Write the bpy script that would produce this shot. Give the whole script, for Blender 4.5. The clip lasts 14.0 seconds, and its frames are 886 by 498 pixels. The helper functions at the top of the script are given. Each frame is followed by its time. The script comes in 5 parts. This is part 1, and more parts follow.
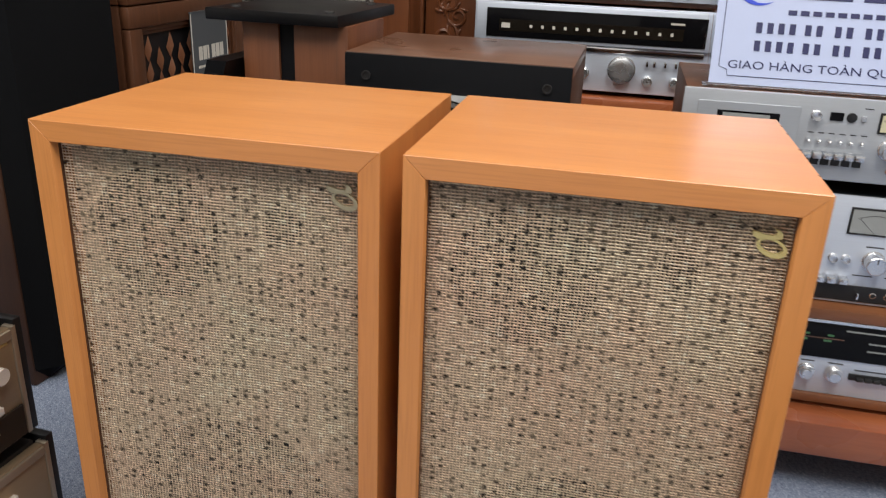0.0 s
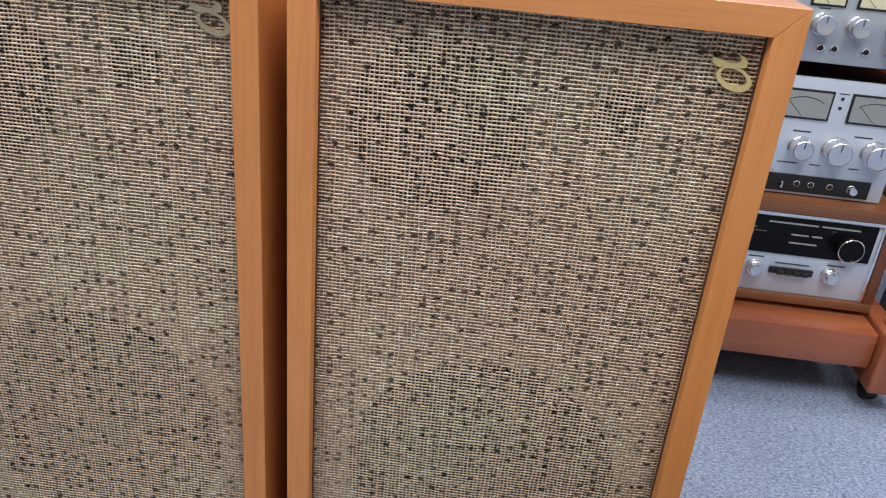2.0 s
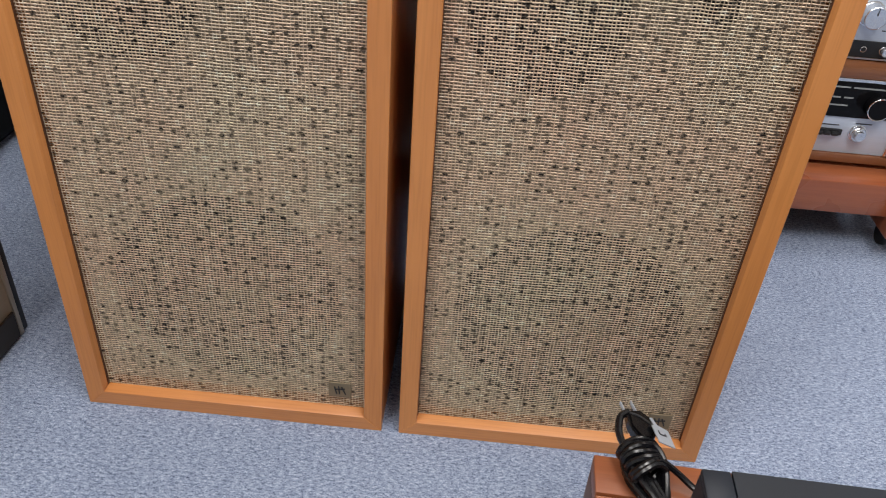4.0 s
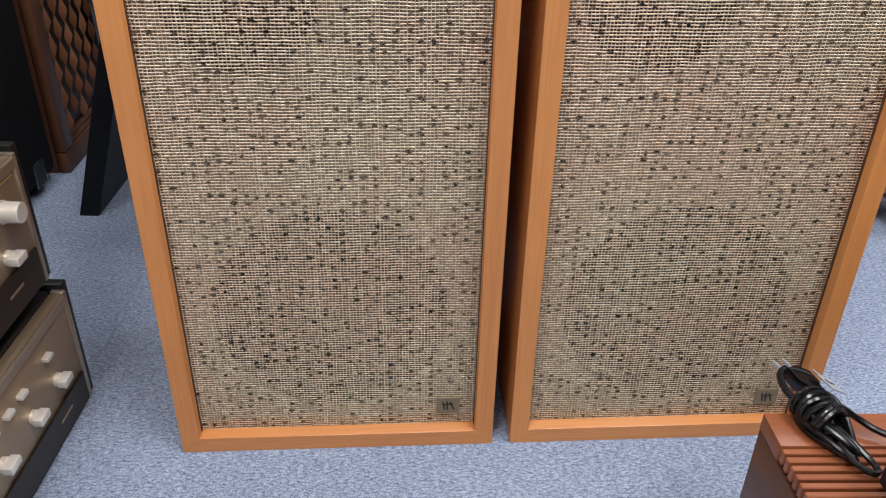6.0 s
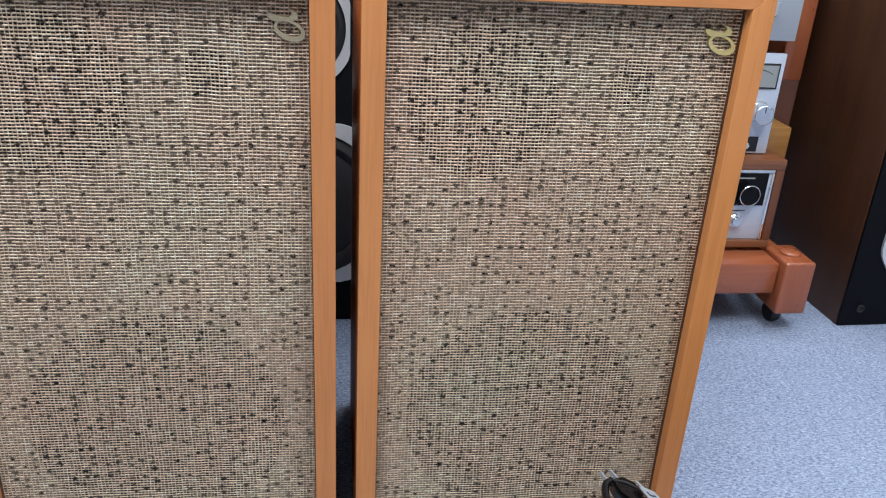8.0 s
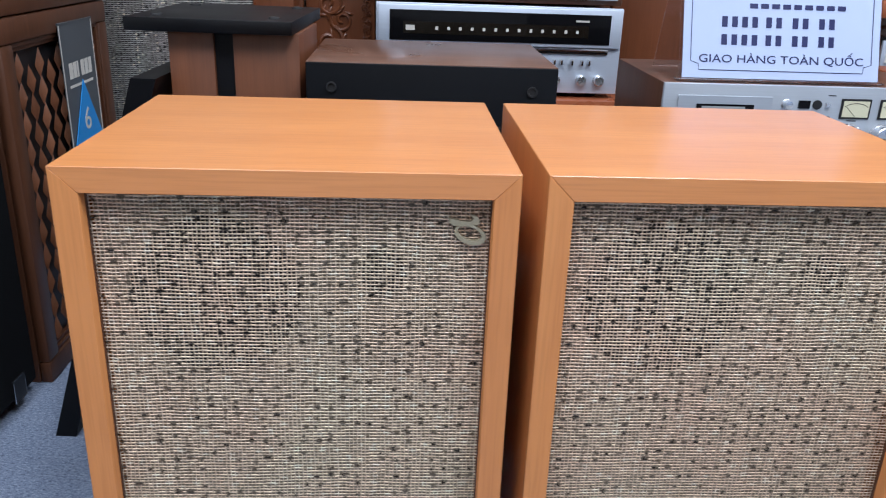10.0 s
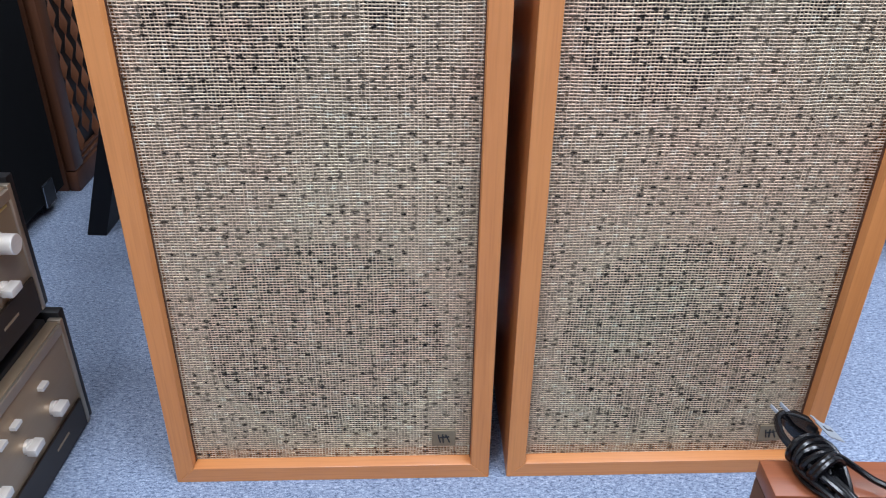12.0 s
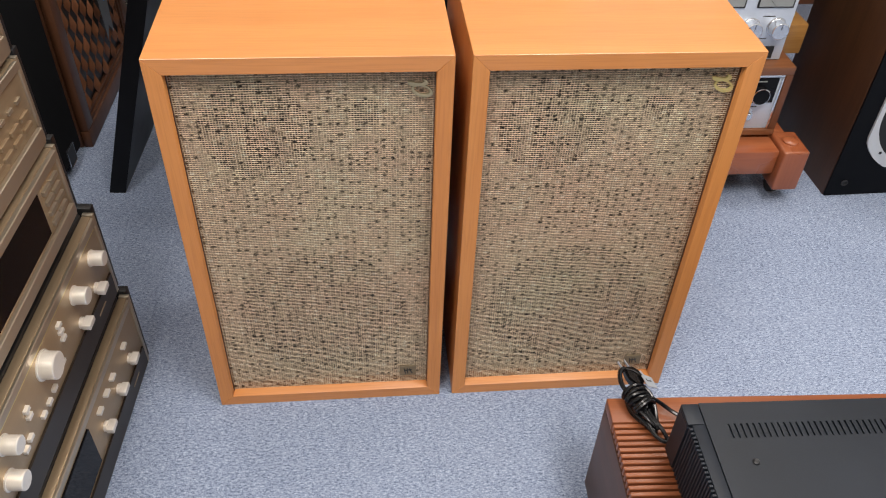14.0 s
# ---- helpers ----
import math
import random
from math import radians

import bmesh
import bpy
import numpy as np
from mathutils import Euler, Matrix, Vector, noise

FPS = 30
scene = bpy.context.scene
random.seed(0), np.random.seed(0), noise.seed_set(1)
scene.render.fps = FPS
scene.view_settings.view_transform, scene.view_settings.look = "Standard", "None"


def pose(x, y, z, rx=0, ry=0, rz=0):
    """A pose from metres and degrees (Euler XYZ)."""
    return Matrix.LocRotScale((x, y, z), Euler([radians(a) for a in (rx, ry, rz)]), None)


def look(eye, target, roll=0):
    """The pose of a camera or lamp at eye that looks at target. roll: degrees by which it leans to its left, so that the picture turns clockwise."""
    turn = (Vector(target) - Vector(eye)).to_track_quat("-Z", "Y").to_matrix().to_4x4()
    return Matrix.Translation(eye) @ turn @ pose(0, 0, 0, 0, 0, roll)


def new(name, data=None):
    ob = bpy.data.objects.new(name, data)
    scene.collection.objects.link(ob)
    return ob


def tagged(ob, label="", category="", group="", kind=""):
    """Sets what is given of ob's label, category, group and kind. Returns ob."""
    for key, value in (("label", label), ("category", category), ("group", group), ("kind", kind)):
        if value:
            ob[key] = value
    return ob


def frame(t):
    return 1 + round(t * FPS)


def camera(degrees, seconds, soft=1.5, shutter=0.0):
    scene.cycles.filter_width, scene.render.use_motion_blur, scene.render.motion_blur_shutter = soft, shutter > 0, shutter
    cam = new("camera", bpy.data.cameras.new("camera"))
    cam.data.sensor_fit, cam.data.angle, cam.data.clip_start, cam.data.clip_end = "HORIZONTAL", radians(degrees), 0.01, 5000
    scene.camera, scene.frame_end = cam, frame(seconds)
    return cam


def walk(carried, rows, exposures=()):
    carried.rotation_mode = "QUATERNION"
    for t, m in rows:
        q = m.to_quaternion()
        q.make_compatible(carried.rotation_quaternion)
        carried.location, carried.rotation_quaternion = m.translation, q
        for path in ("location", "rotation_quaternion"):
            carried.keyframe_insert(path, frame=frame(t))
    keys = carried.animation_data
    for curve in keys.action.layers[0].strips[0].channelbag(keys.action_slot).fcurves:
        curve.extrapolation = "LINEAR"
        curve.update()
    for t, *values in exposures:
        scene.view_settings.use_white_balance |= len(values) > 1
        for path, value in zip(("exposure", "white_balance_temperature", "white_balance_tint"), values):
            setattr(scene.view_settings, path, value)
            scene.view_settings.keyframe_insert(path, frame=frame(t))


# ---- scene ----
cam = camera(57.8, 14.0, soft=1.05, shutter=0.15)
PATH = [
    (0, (0.191, -0.666, 0.812), (-0.194, 1.154, 0.078), 2.3),
    (0.5, (0.051, -0.594, 0.789), (-0.259, 1.284, 0.174), 3.5),
    (1, (0.055, -0.602, 0.766), (-0.216, 1.268, 0.113), 4.0),
    (1.5, (0.129, -0.6, 0.72), (-0.061, 1.242, -0.035), 4.7),
    (2, (0.175, -0.573, 0.695), (0.056, 1.226, -0.169), 5.3),
    (2.5, (0.196, -0.574, 0.69), (0.114, 1.193, -0.243), 5.0),
    (3, (0.165, -0.615, 0.651), (0.1, 1.08, -0.408), 4.9),
    (3.5, (0.107, -0.671, 0.658), (0.053, 0.988, -0.458), 4.7),
    (4, (0.067, -0.655, 0.751), (0.018, 0.968, -0.418), 4.4),
    (4.2, (0.033, -0.659, 0.754), (0.003, 0.983, -0.386), 3.5),
    (6.3, (-0.125, -0.694, 0.665), (0.026, 1.044, -0.313), 2.0),
    (6.5, (-0.111, -0.695, 0.657), (0.065, 1.062, -0.283), 2.6),
    (7, (-0.037, -0.682, 0.654), (0.193, 1.08, -0.262), 2.8),
    (7.5, (-0.011, -0.687, 0.663), (0.265, 1.093, -0.207), 3.4),
    (9.8, (-0.077, -0.597, 0.789), (0.062, 1.27, 0.087), 2.5),
    (10, (-0.108, -0.593, 0.792), (0.011, 1.273, 0.082), 2.1),
    (10.5, (-0.154, -0.59, 0.793), (-0.084, 1.278, 0.081), 1.2),
    (11, (-0.146, -0.619, 0.722), (-0.108, 1.183, -0.145), 1.3),
    (11.5, (-0.131, -0.648, 0.695), (-0.071, 1.11, -0.257), 0.9),
    (12, (-0.093, -0.669, 0.702), (-0.025, 1.054, -0.311), 0.7),
    (12.5, (-0.047, -0.72, 0.772), (0.062, 0.992, -0.256), 1.2),
    (13, (-0.06, -0.837, 0.816), (0.113, 0.867, -0.216), 2.5),
    (13.5, (-0.098, -0.938, 1.044), (0.104, 0.671, -0.126), 3.3),
    (14, (-0.116, -0.839, 1.079), (0.062, 0.644, -0.25), 2.6),
]
EXPOSURES = [
    (0, -0.25, 7300, 11), (0.5, -0.14, 6250, 10), (1, -0.05, 6350, 10), (1.5, -0.17, 6500, 10), (2, -0.26, 6550, 11), (2.5, -0.31, 6350, 13), (3, -0.33, 6500, 12), (3.5, -0.33, 6700, 11), (4.2, -0.33, 7050, 12),
    (6.3, -0.1, 6650, 11), (7.5, -0.1, 6300, 10), (9.8, -0.1, 5850, 10), (10.5, -0.1, 5800, 10), (11, -0.13, 6250, 10), (11.5, 0.02, 5750, 10), (12, 0.05, 5750, 10),
    (12.5, 0.08, 5900, 10), (13, 0.06, 6350, 12), (13.5, 0.09, 6600, 11), (14, -0.15, 7350, 12),
]
walk(cam, [(t, look(eye, target, roll)) for t, eye, target, roll in PATH], EXPOSURES)

# ---- light: a closed shop room under white ceiling panels ----
world = bpy.data.worlds.new("world")
scene.world = world
world.use_nodes = True
world.node_tree.nodes["Background"].inputs["Color"].default_value = (0.75, 0.85, 1.0, 1)
world.node_tree.nodes["Background"].inputs["Strength"].default_value = 0.03
scene.view_settings.exposure = 0.0


def ceiling_lamp(x, y, sx, sy, watts, color=(0.97, 0.98, 1.0)):
    data = bpy.data.lights.new("ceiling_light", "AREA")
    data.shape, data.size, data.size_y, data.energy, data.color = "RECTANGLE", sx, sy, watts, color
    new("ceiling_light", data).matrix_world = pose(x, y, 2.62)
    return data


ceiling_lamp(0.7, -0.9, 0.6, 1.2, 62)
ceiling_lamp(-0.7, -1.3, 0.6, 1.2, 57)
ceiling_lamp(0.75, 0.9, 1.2, 0.3, 28)
ceiling_lamp(-0.6, 0.55, 0.6, 0.3, 8)
ceiling_lamp(2.2, -0.3, 0.6, 1.2, 15)


# ---- materials ----
def lin(r, g, b):
    """Linear colour from 0-255 display values."""
    f = lambda c: (c / 255 / 12.92) if c <= 10 else ((c / 255 + 0.055) / 1.055) ** 2.4
    return (f(r), f(g), f(b), 1)


class Nodes:
    """A short way to write node trees."""

    def __init__(self, name):
        self.mat = bpy.data.materials.new(name)
        self.mat.use_nodes = True
        self.tree = self.mat.node_tree
        self.bsdf = self.tree.nodes["Principled BSDF"]
        self.out = self.tree.nodes["Material Output"]

    def node(self, kind, ins=None, operation=""):
        n = self.tree.nodes.new(kind)
        if operation:
            n.operation = operation
        for k, v in (ins or {}).items():
            if isinstance(v, bpy.types.NodeSocket):
                self.tree.links.new(v, n.inputs[k])
            else:
                n.inputs[k].default_value = v
        return n

    def math(self, op, a, b=0.0, c=0.0):
        return self.node("ShaderNodeMath", {0: a, 1: b, 2: c}, operation=op).outputs[0]

    def mix(self, fac, a, b, blend="MIX"):
        n = self.node("ShaderNodeMix")
        n.data_type, n.blend_type = "RGBA", blend
        for key, v in (("Factor", fac), ("A", a), ("B", b)):
            sock = [s for s in n.inputs if s.name == key and s.enabled][0]
            if isinstance(v, bpy.types.NodeSocket):
                self.tree.links.new(v, sock)
            else:
                sock.default_value = v
        return [s for s in n.outputs if s.enabled][0]

    def ramp(self, fac, stops):
        n = self.node("ShaderNodeValToRGB", {"Fac": fac})
        e = n.color_ramp.elements
        while len(e) < len(stops):
            e.new(0.5)
        for el, (p, c) in zip(e, stops):
            el.position, el.color = p, c
        return n.outputs["Color"]

    def coords(self, scale=(1, 1, 1), shift=True):
        """Object coordinates in metres, shifted by the object's own random number."""
        at = self.node("ShaderNodeTexCoord").outputs["Object"]
        if shift:
            rnd = self.node("ShaderNodeObjectInfo").outputs["Random"]
            off = self.node("ShaderNodeCombineXYZ", {0: self.math("MULTIPLY", rnd, 37.0), 1: self.math("MULTIPLY", rnd, 91.0), 2: self.math("MULTIPLY", rnd, 53.0)})
            at = self.node("ShaderNodeVectorMath", {0: at, 1: off.outputs[0]}, operation="ADD").outputs[0]
        return self.node("ShaderNodeVectorMath", {0: at, 1: scale}, operation="MULTIPLY").outputs[0]

    def noise(self, vec, scale, detail=4.0, rough=0.55):
        return self.node("ShaderNodeTexNoise", {"Vector": vec, "Scale": scale, "Detail": detail, "Roughness": rough}).outputs["Fac"]

    def set(self, **kw):
        for k, v in kw.items():
            sock = self.bsdf.inputs[k.replace("_", " ")]
            if isinstance(v, bpy.types.NodeSocket):
                self.tree.links.new(v, sock)
            else:
                sock.default_value = v

    def bump(self, height, strength=0.3, distance=0.001):
        n = self.node("ShaderNodeBump", {"Height": height, "Strength": strength, "Distance": distance})
        self.tree.links.new(n.outputs[0], self.bsdf.inputs["Normal"])


def wood(name, dark, light, axis, rough=0.38, fine=1.0, coat=0.0):
    """Veneer or solid wood with its grain along one axis."""
    m = Nodes(name)
    st = [9.0, 9.0, 9.0]
    st["xyz".index(axis)] = 0.55
    v = m.coords(tuple(st))
    warp = m.noise(v, 1.2, 3)
    vw = m.node("ShaderNodeVectorMath", {0: v, 1: m.node("ShaderNodeCombineXYZ", {0: warp, 1: warp, 2: warp}).outputs[0]}, operation="ADD").outputs[0]
    figure = m.noise(vw, 2.2 * fine, 6, 0.6)
    st2 = [420.0, 420.0, 420.0]
    st2["xyz".index(axis)] = 14.0
    pores = m.noise(m.coords(tuple(st2)), 1.0, 2)
    blotch = m.noise(m.coords((1, 1, 1)), 7.0, 3)
    mixv = m.math("ADD", m.math("MULTIPLY", figure, 0.75), m.math("MULTIPLY", blotch, 0.25))
    col = m.ramp(mixv, [(0.3, dark), (0.7, light)])
    pc = m.ramp(pores, [(0.35, (0.72, 0.68, 0.64, 1)), (0.55, (1, 1, 1, 1))])
    col = m.mix(0.32, col, pc, "MULTIPLY")
    m.set(Base_Color=col, Roughness=m.math("MULTIPLY_ADD", blotch, 0.18, rough - 0.09), Coat_Weight=coat, Coat_Roughness=0.25)
    m.bump(pores, 0.12, 0.0004)
    return m.mat


def plain(name, col, rough=0.5, metal=0.0, var=0.08, bump=0.08, scale=60.0, **kw):
    """Paint, plastic or metal with faint blotches and fine relief."""
    m = Nodes(name)
    v = m.coords()
    n1, n2 = m.noise(v, 6.0, 4), m.noise(v, scale * 8, 3)
    f = m.math("ADD", m.math("MULTIPLY", n1, 0.7), m.math("MULTIPLY", n2, 0.3))
    lo = tuple(c * (1 - 2 * var) for c in col[:3]) + (1,)
    hi = tuple(min(1.0, c * (1 + 2 * var)) for c in col[:3]) + (1,)
    m.set(Base_Color=m.ramp(f, [(0.3, lo), (0.7, hi)]), Metallic=metal, Roughness=m.math("MULTIPLY_ADD", n1, 0.2, rough - 0.1))
    m.set(**kw)
    if bump:
        m.bump(n2, bump, 0.0004)
    return m.mat


def brushed(name, col, rough=0.34, axis="x", metal=1.0):
    """Brushed metal, lines along one axis."""
    m = Nodes(name)
    st = [900.0, 900.0, 900.0]
    st["xyz".index(axis)] = 9.0
    lines = m.noise(m.coords(tuple(st)), 1.0, 2)
    dirt = m.noise(m.coords(), 9.0, 4)
    lo = tuple(c * 0.9 for c in col[:3]) + (1,)
    m.set(Base_Color=m.ramp(m.math("ADD", m.math("MULTIPLY", lines, 0.6), m.math("MULTIPLY", dirt, 0.4)), [(0.3, lo), (0.7, col)]), Metallic=metal, Roughness=m.math("MULTIPLY_ADD", dirt, 0.2, rough - 0.1))
    m.bump(lines, 0.06, 0.0002)
    return m.mat


def woven(name, weft, warp, hole, pitch_x, pitch_z, flecks=0.5, see_through=0.1, hole_through=0.7):
    """Coarse speaker linen in plain weave: fat cross threads, thin upright threads, holes between, dark and pale slubs."""
    m = Nodes(name)
    raw = m.coords()
    wob = m.noise(raw, 40.0, 2)
    wob2 = m.noise(m.node("ShaderNodeVectorMath", {0: raw, 1: (3.1, 1.7, 8.3)}, operation="ADD").outputs[0], 80.0, 2)
    slow = m.noise(raw, 9.0, 2)
    xyz = m.node("ShaderNodeSeparateXYZ", {0: raw})
    u = m.math("ADD", m.math("DIVIDE", xyz.outputs[0], pitch_x), m.math("ADD", m.math("MULTIPLY", wob, 0.8), slow))
    v = m.math("ADD", m.math("DIVIDE", xyz.outputs[2], pitch_z), m.math("ADD", m.math("MULTIPLY", wob2, 0.5), m.math("MULTIPLY", slow, 1.6)))
    # distance from the middle of a hole: 0 there, 1 on the thread's own line
    du = m.math("MULTIPLY", m.math("ABSOLUTE", m.math("SUBTRACT", m.math("FRACT", u), 0.5)), 2.0)
    dv = m.math("MULTIPLY", m.math("ABSOLUTE", m.math("SUBTRACT", m.math("FRACT", v), 0.5)), 2.0)
    col_id, row_id = m.math("FLOOR", m.math("ADD", u, 0.5)), m.math("FLOOR", m.math("ADD", v, 0.5))
    cell = m.node("ShaderNodeCombineXYZ", {0: m.math("FLOOR", u), 1: row_id})
    r1 = m.node("ShaderNodeTexWhiteNoise", {"Vector": cell.outputs[0]}).outputs["Value"]
    strand = m.node("ShaderNodeTexWhiteNoise", {"Vector": m.node("ShaderNodeCombineXYZ", {0: col_id, 1: 3.0}).outputs[0]}).outputs["Value"]
    hole_at = m.node("ShaderNodeCombineXYZ", {0: m.math("FLOOR", u), 1: m.math("FLOOR", v), 2: 7.0})
    r2 = m.node("ShaderNodeTexWhiteNoise", {"Vector": hole_at.outputs[0]}).outputs["Value"]
    # half widths: cross threads swell and thin along their run, upright ones differ from strand to strand
    swell = m.noise(m.node("ShaderNodeVectorMath", {0: raw, 1: (170.0, 1.0, 330.0)}, operation="MULTIPLY").outputs[0], 1.0, 2)
    fat = m.math("ADD", m.math("MULTIPLY_ADD", swell, 0.5, 0.23), m.math("MULTIPLY", m.math("POWER", r2, 3.0), 0.25))
    thin = m.math("MULTIPLY_ADD", strand, 0.18, 0.20)
    near_weft, near_warp = m.math("DIVIDE", m.math("SUBTRACT", 1.0, dv), fat), m.math("DIVIDE", m.math("SUBTRACT", 1.0, du), thin)
    weft_on = m.ramp(near_weft, [(0.0, (1, 1, 1, 1)), (0.8, (1, 1, 1, 1)), (1.0, (0, 0, 0, 1))])
    warp_on = m.ramp(near_warp, [(0.0, (1, 1, 1, 1)), (0.75, (1, 1, 1, 1)), (1.0, (0, 0, 0, 1))])
    open_ = m.math("MAXIMUM", weft_on, warp_on)
    over = m.math("MULTIPLY_ADD", m.math("MODULO", m.math("ABSOLUTE", m.math("ADD", col_id, row_id)), 2.0), 0.6, -0.15)
    weft_h = m.math("MULTIPLY", weft_on, m.math("SUBTRACT", 1.0, m.math("MULTIPLY", m.math("POWER", near_weft, 2.0), 0.6)))
    warp_h = m.math("MULTIPLY", warp_on, m.math("ADD", m.math("SUBTRACT", 0.9, m.math("MULTIPLY", m.math("POWER", near_warp, 2.0), 0.5)), over))
    height = m.math("MAXIMUM", weft_h, warp_h)
    tone = m.ramp(r1, [(0.0, tuple(c * 0.7 for c in weft[:3]) + (1,)), (0.5, weft), (0.85, tuple(min(1, c * 1.12) for c in weft[:3]) + (1,)), (1.0, tuple(min(1, c * 1.35) for c in weft[:3]) + (1,))])
    thread = m.mix(m.math("GREATER_THAN", weft_h, warp_h), warp, tone)
    # slubs: knots in the yarn about a centimetre apart, some dark, some pale
    knot_at = m.node("ShaderNodeCombineXYZ", {0: m.math("MULTIPLY", xyz.outputs[0], 88.0), 1: m.math("MULTIPLY", xyz.outputs[2], 112.0)})
    rough_at = m.node("ShaderNodeVectorMath", {0: knot_at.outputs[0], 1: m.node("ShaderNodeVectorMath", {0: m.node("ShaderNodeTexNoise", {"Vector": raw, "Scale": 330.0, "Detail": 2.0}).outputs["Color"], 1: (0.75, 0.45, 0.0)}, operation="MULTIPLY").outputs[0]}, operation="ADD")
    knots = m.node("ShaderNodeTexVoronoi", {"Vector": rough_at.outputs[0], "Scale": 1.0, "Randomness": 0.62})
    knots.voronoi_dimensions = "2D"
    kc = m.node("ShaderNodeSeparateColor", {0: knots.outputs["Color"]})
    reach = m.math("MULTIPLY_ADD", kc.outputs[1], 0.13, 0.055)
    core = m.ramp(m.math("SUBTRACT", knots.outputs["Distance"], reach), [(0.0, (1, 1, 1, 1)), (0.18, (0, 0, 0, 1))])
    slub = m.math("MULTIPLY", m.math("LESS_THAN", kc.outputs[0], flecks), core)
    pale = m.math("MULTIPLY", m.math("GREATER_THAN", kc.outputs[0], 0.70), core)
    thread = m.mix(m.math("MULTIPLY", pale, 0.85), thread, (0.90, 0.83, 0.70, 1))
    tint = m.ramp(m.noise(raw, 7.0, 3), [(0.3, (1.0, 0.88, 0.82, 1)), (0.7, (0.96, 1.0, 0.92, 1))])
    thread = m.mix(1.0, thread, tint, "MULTIPLY")
    thread = m.mix(m.math("MULTIPLY", slub, m.math("MULTIPLY_ADD", kc.outputs[2], 0.3, 0.7)), thread, (0.006, 0.006, 0.007, 1))
    cloth = m.mix(open_, hole, thread)
    m.set(Base_Color=cloth, Roughness=0.85, Specular_IOR_Level=0.25)
    m.bump(m.math("ADD", height, m.math("MULTIPLY", m.noise(raw, 900.0, 2), 0.2)), 0.9, 0.0016)
    clear = m.node("ShaderNodeBsdfTransparent")
    part_open = m.math("MULTIPLY_ADD", m.math("SUBTRACT", 1.0, open_), hole_through - see_through, see_through)
    mixed = m.node("ShaderNodeMixShader", {0: part_open, 1: m.bsdf.outputs[0], 2: clear.outputs[0]})
    m.tree.links.new(mixed.outputs[0], m.out.inputs["Surface"])
    return m.mat


def carpet_material():
    m = Nodes("blue_grey_carpet")
    v = m.coords(shift=False)
    fibre = m.noise(v, 520.0, 3, 0.75)
    dash = m.noise(m.node("ShaderNodeVectorMath", {0: v, 1: (1.0, 1.9, 1.0)}, operation="MULTIPLY").outputs[0], 170.0, 3, 0.7)
    tuft = m.noise(v, 55.0, 4, 0.6)
    stain = m.noise(v, 2.3, 5, 0.6)
    f = m.math("ADD", m.math("MULTIPLY", fibre, 0.42), m.math("ADD", m.math("MULTIPLY", dash, 0.44), m.math("ADD", m.math("MULTIPLY", tuft, 0.07), m.math("MULTIPLY", stain, 0.07))))
    col = m.ramp(f, [(0.38, (0.043, 0.062, 0.112, 1)), (0.5, (0.225, 0.28, 0.395, 1)), (0.63, (0.50, 0.57, 0.70, 1))])
    m.set(Base_Color=col, Roughness=0.95, Specular_IOR_Level=0.1, Sheen_Weight=0.15)
    m.bump(m.math("ADD", m.math("MULTIPLY", fibre, 0.5), m.math("MULTIPLY", dash, 0.7)), 0.6, 0.003)
    return m.mat


HONEY_D, HONEY_L = (0.495, 0.187, 0.055, 1), (0.61, 0.250, 0.076, 1)
M_HONEY_X = wood("honey_veneer_across", HONEY_D, HONEY_L, "x", 0.36, 1.0, 0.4)
M_HONEY_Z = wood("honey_veneer_upright", HONEY_D, HONEY_L, "z", 0.36)
# walnut for tops: their sheen is put into the colour, greyer and paler
M_WALNUT_X = wood("walnut_across_with_sheen", (0.085, 0.040, 0.024, 1), (0.175, 0.084, 0.050, 1), "x", 0.30, 1.5, 0.6)
# cabinet side walnut, darkened in colour for the shade it stands in
M_WALNUT_Y = wood("walnut_lengthwise_shaded", (0.055, 0.020, 0.010, 1), (0.11, 0.042, 0.021, 1), "y", 0.4, 1.5)
# upright walnut: a darker copy, with the sides' shade in its colour
M_WALNUT_Z = wood("walnut_upright_shaded", (0.036, 0.0135, 0.0055, 1), (0.080, 0.031, 0.0125, 1), "z", 0.5, 1.5)
M_CASE = wood("reddish_walnut_case", (0.13, 0.046, 0.018, 1), (0.24, 0.090, 0.036, 1), "x", 0.36, 1.5, 0.2)
M_SLAT = wood("red_walnut_slat", (0.16, 0.045, 0.017, 1), (0.27, 0.085, 0.033, 1), "x", 0.38, 1.5)
M_ROSE_X = wood("rosewood_across", (0.22, 0.055, 0.022, 1), (0.40, 0.125, 0.05, 1), "x", 0.28, 1.2, 0.4)
M_ROSE_Z = wood("rosewood_upright", (0.20, 0.05, 0.02, 1), (0.36, 0.11, 0.045, 1), "z", 0.28, 1.2, 0.4)
M_CARVED = wood("carved_brown_wood", (0.10, 0.032, 0.012, 1), (0.19, 0.062, 0.024, 1), "z", 0.3, 1.2, 0.3)
M_LATTICE = wood("lattice_wood", (0.13, 0.047, 0.020, 1), (0.27, 0.105, 0.048, 1), "z", 0.4, 1.5)
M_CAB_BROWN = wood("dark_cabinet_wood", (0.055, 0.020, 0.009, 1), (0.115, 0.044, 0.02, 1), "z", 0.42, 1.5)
M_COLUMN = wood("stand_column_wood", (0.095, 0.031, 0.012, 1), (0.18, 0.062, 0.025, 1), "z", 0.45, 1.5)
M_LINEN = woven("speaker_linen", (0.775, 0.612, 0.468, 1), (0.655, 0.525, 0.410, 1), (0.008, 0.006, 0.005, 1), 0.0035, 0.0031, 0.46, 0.07, 0.46)
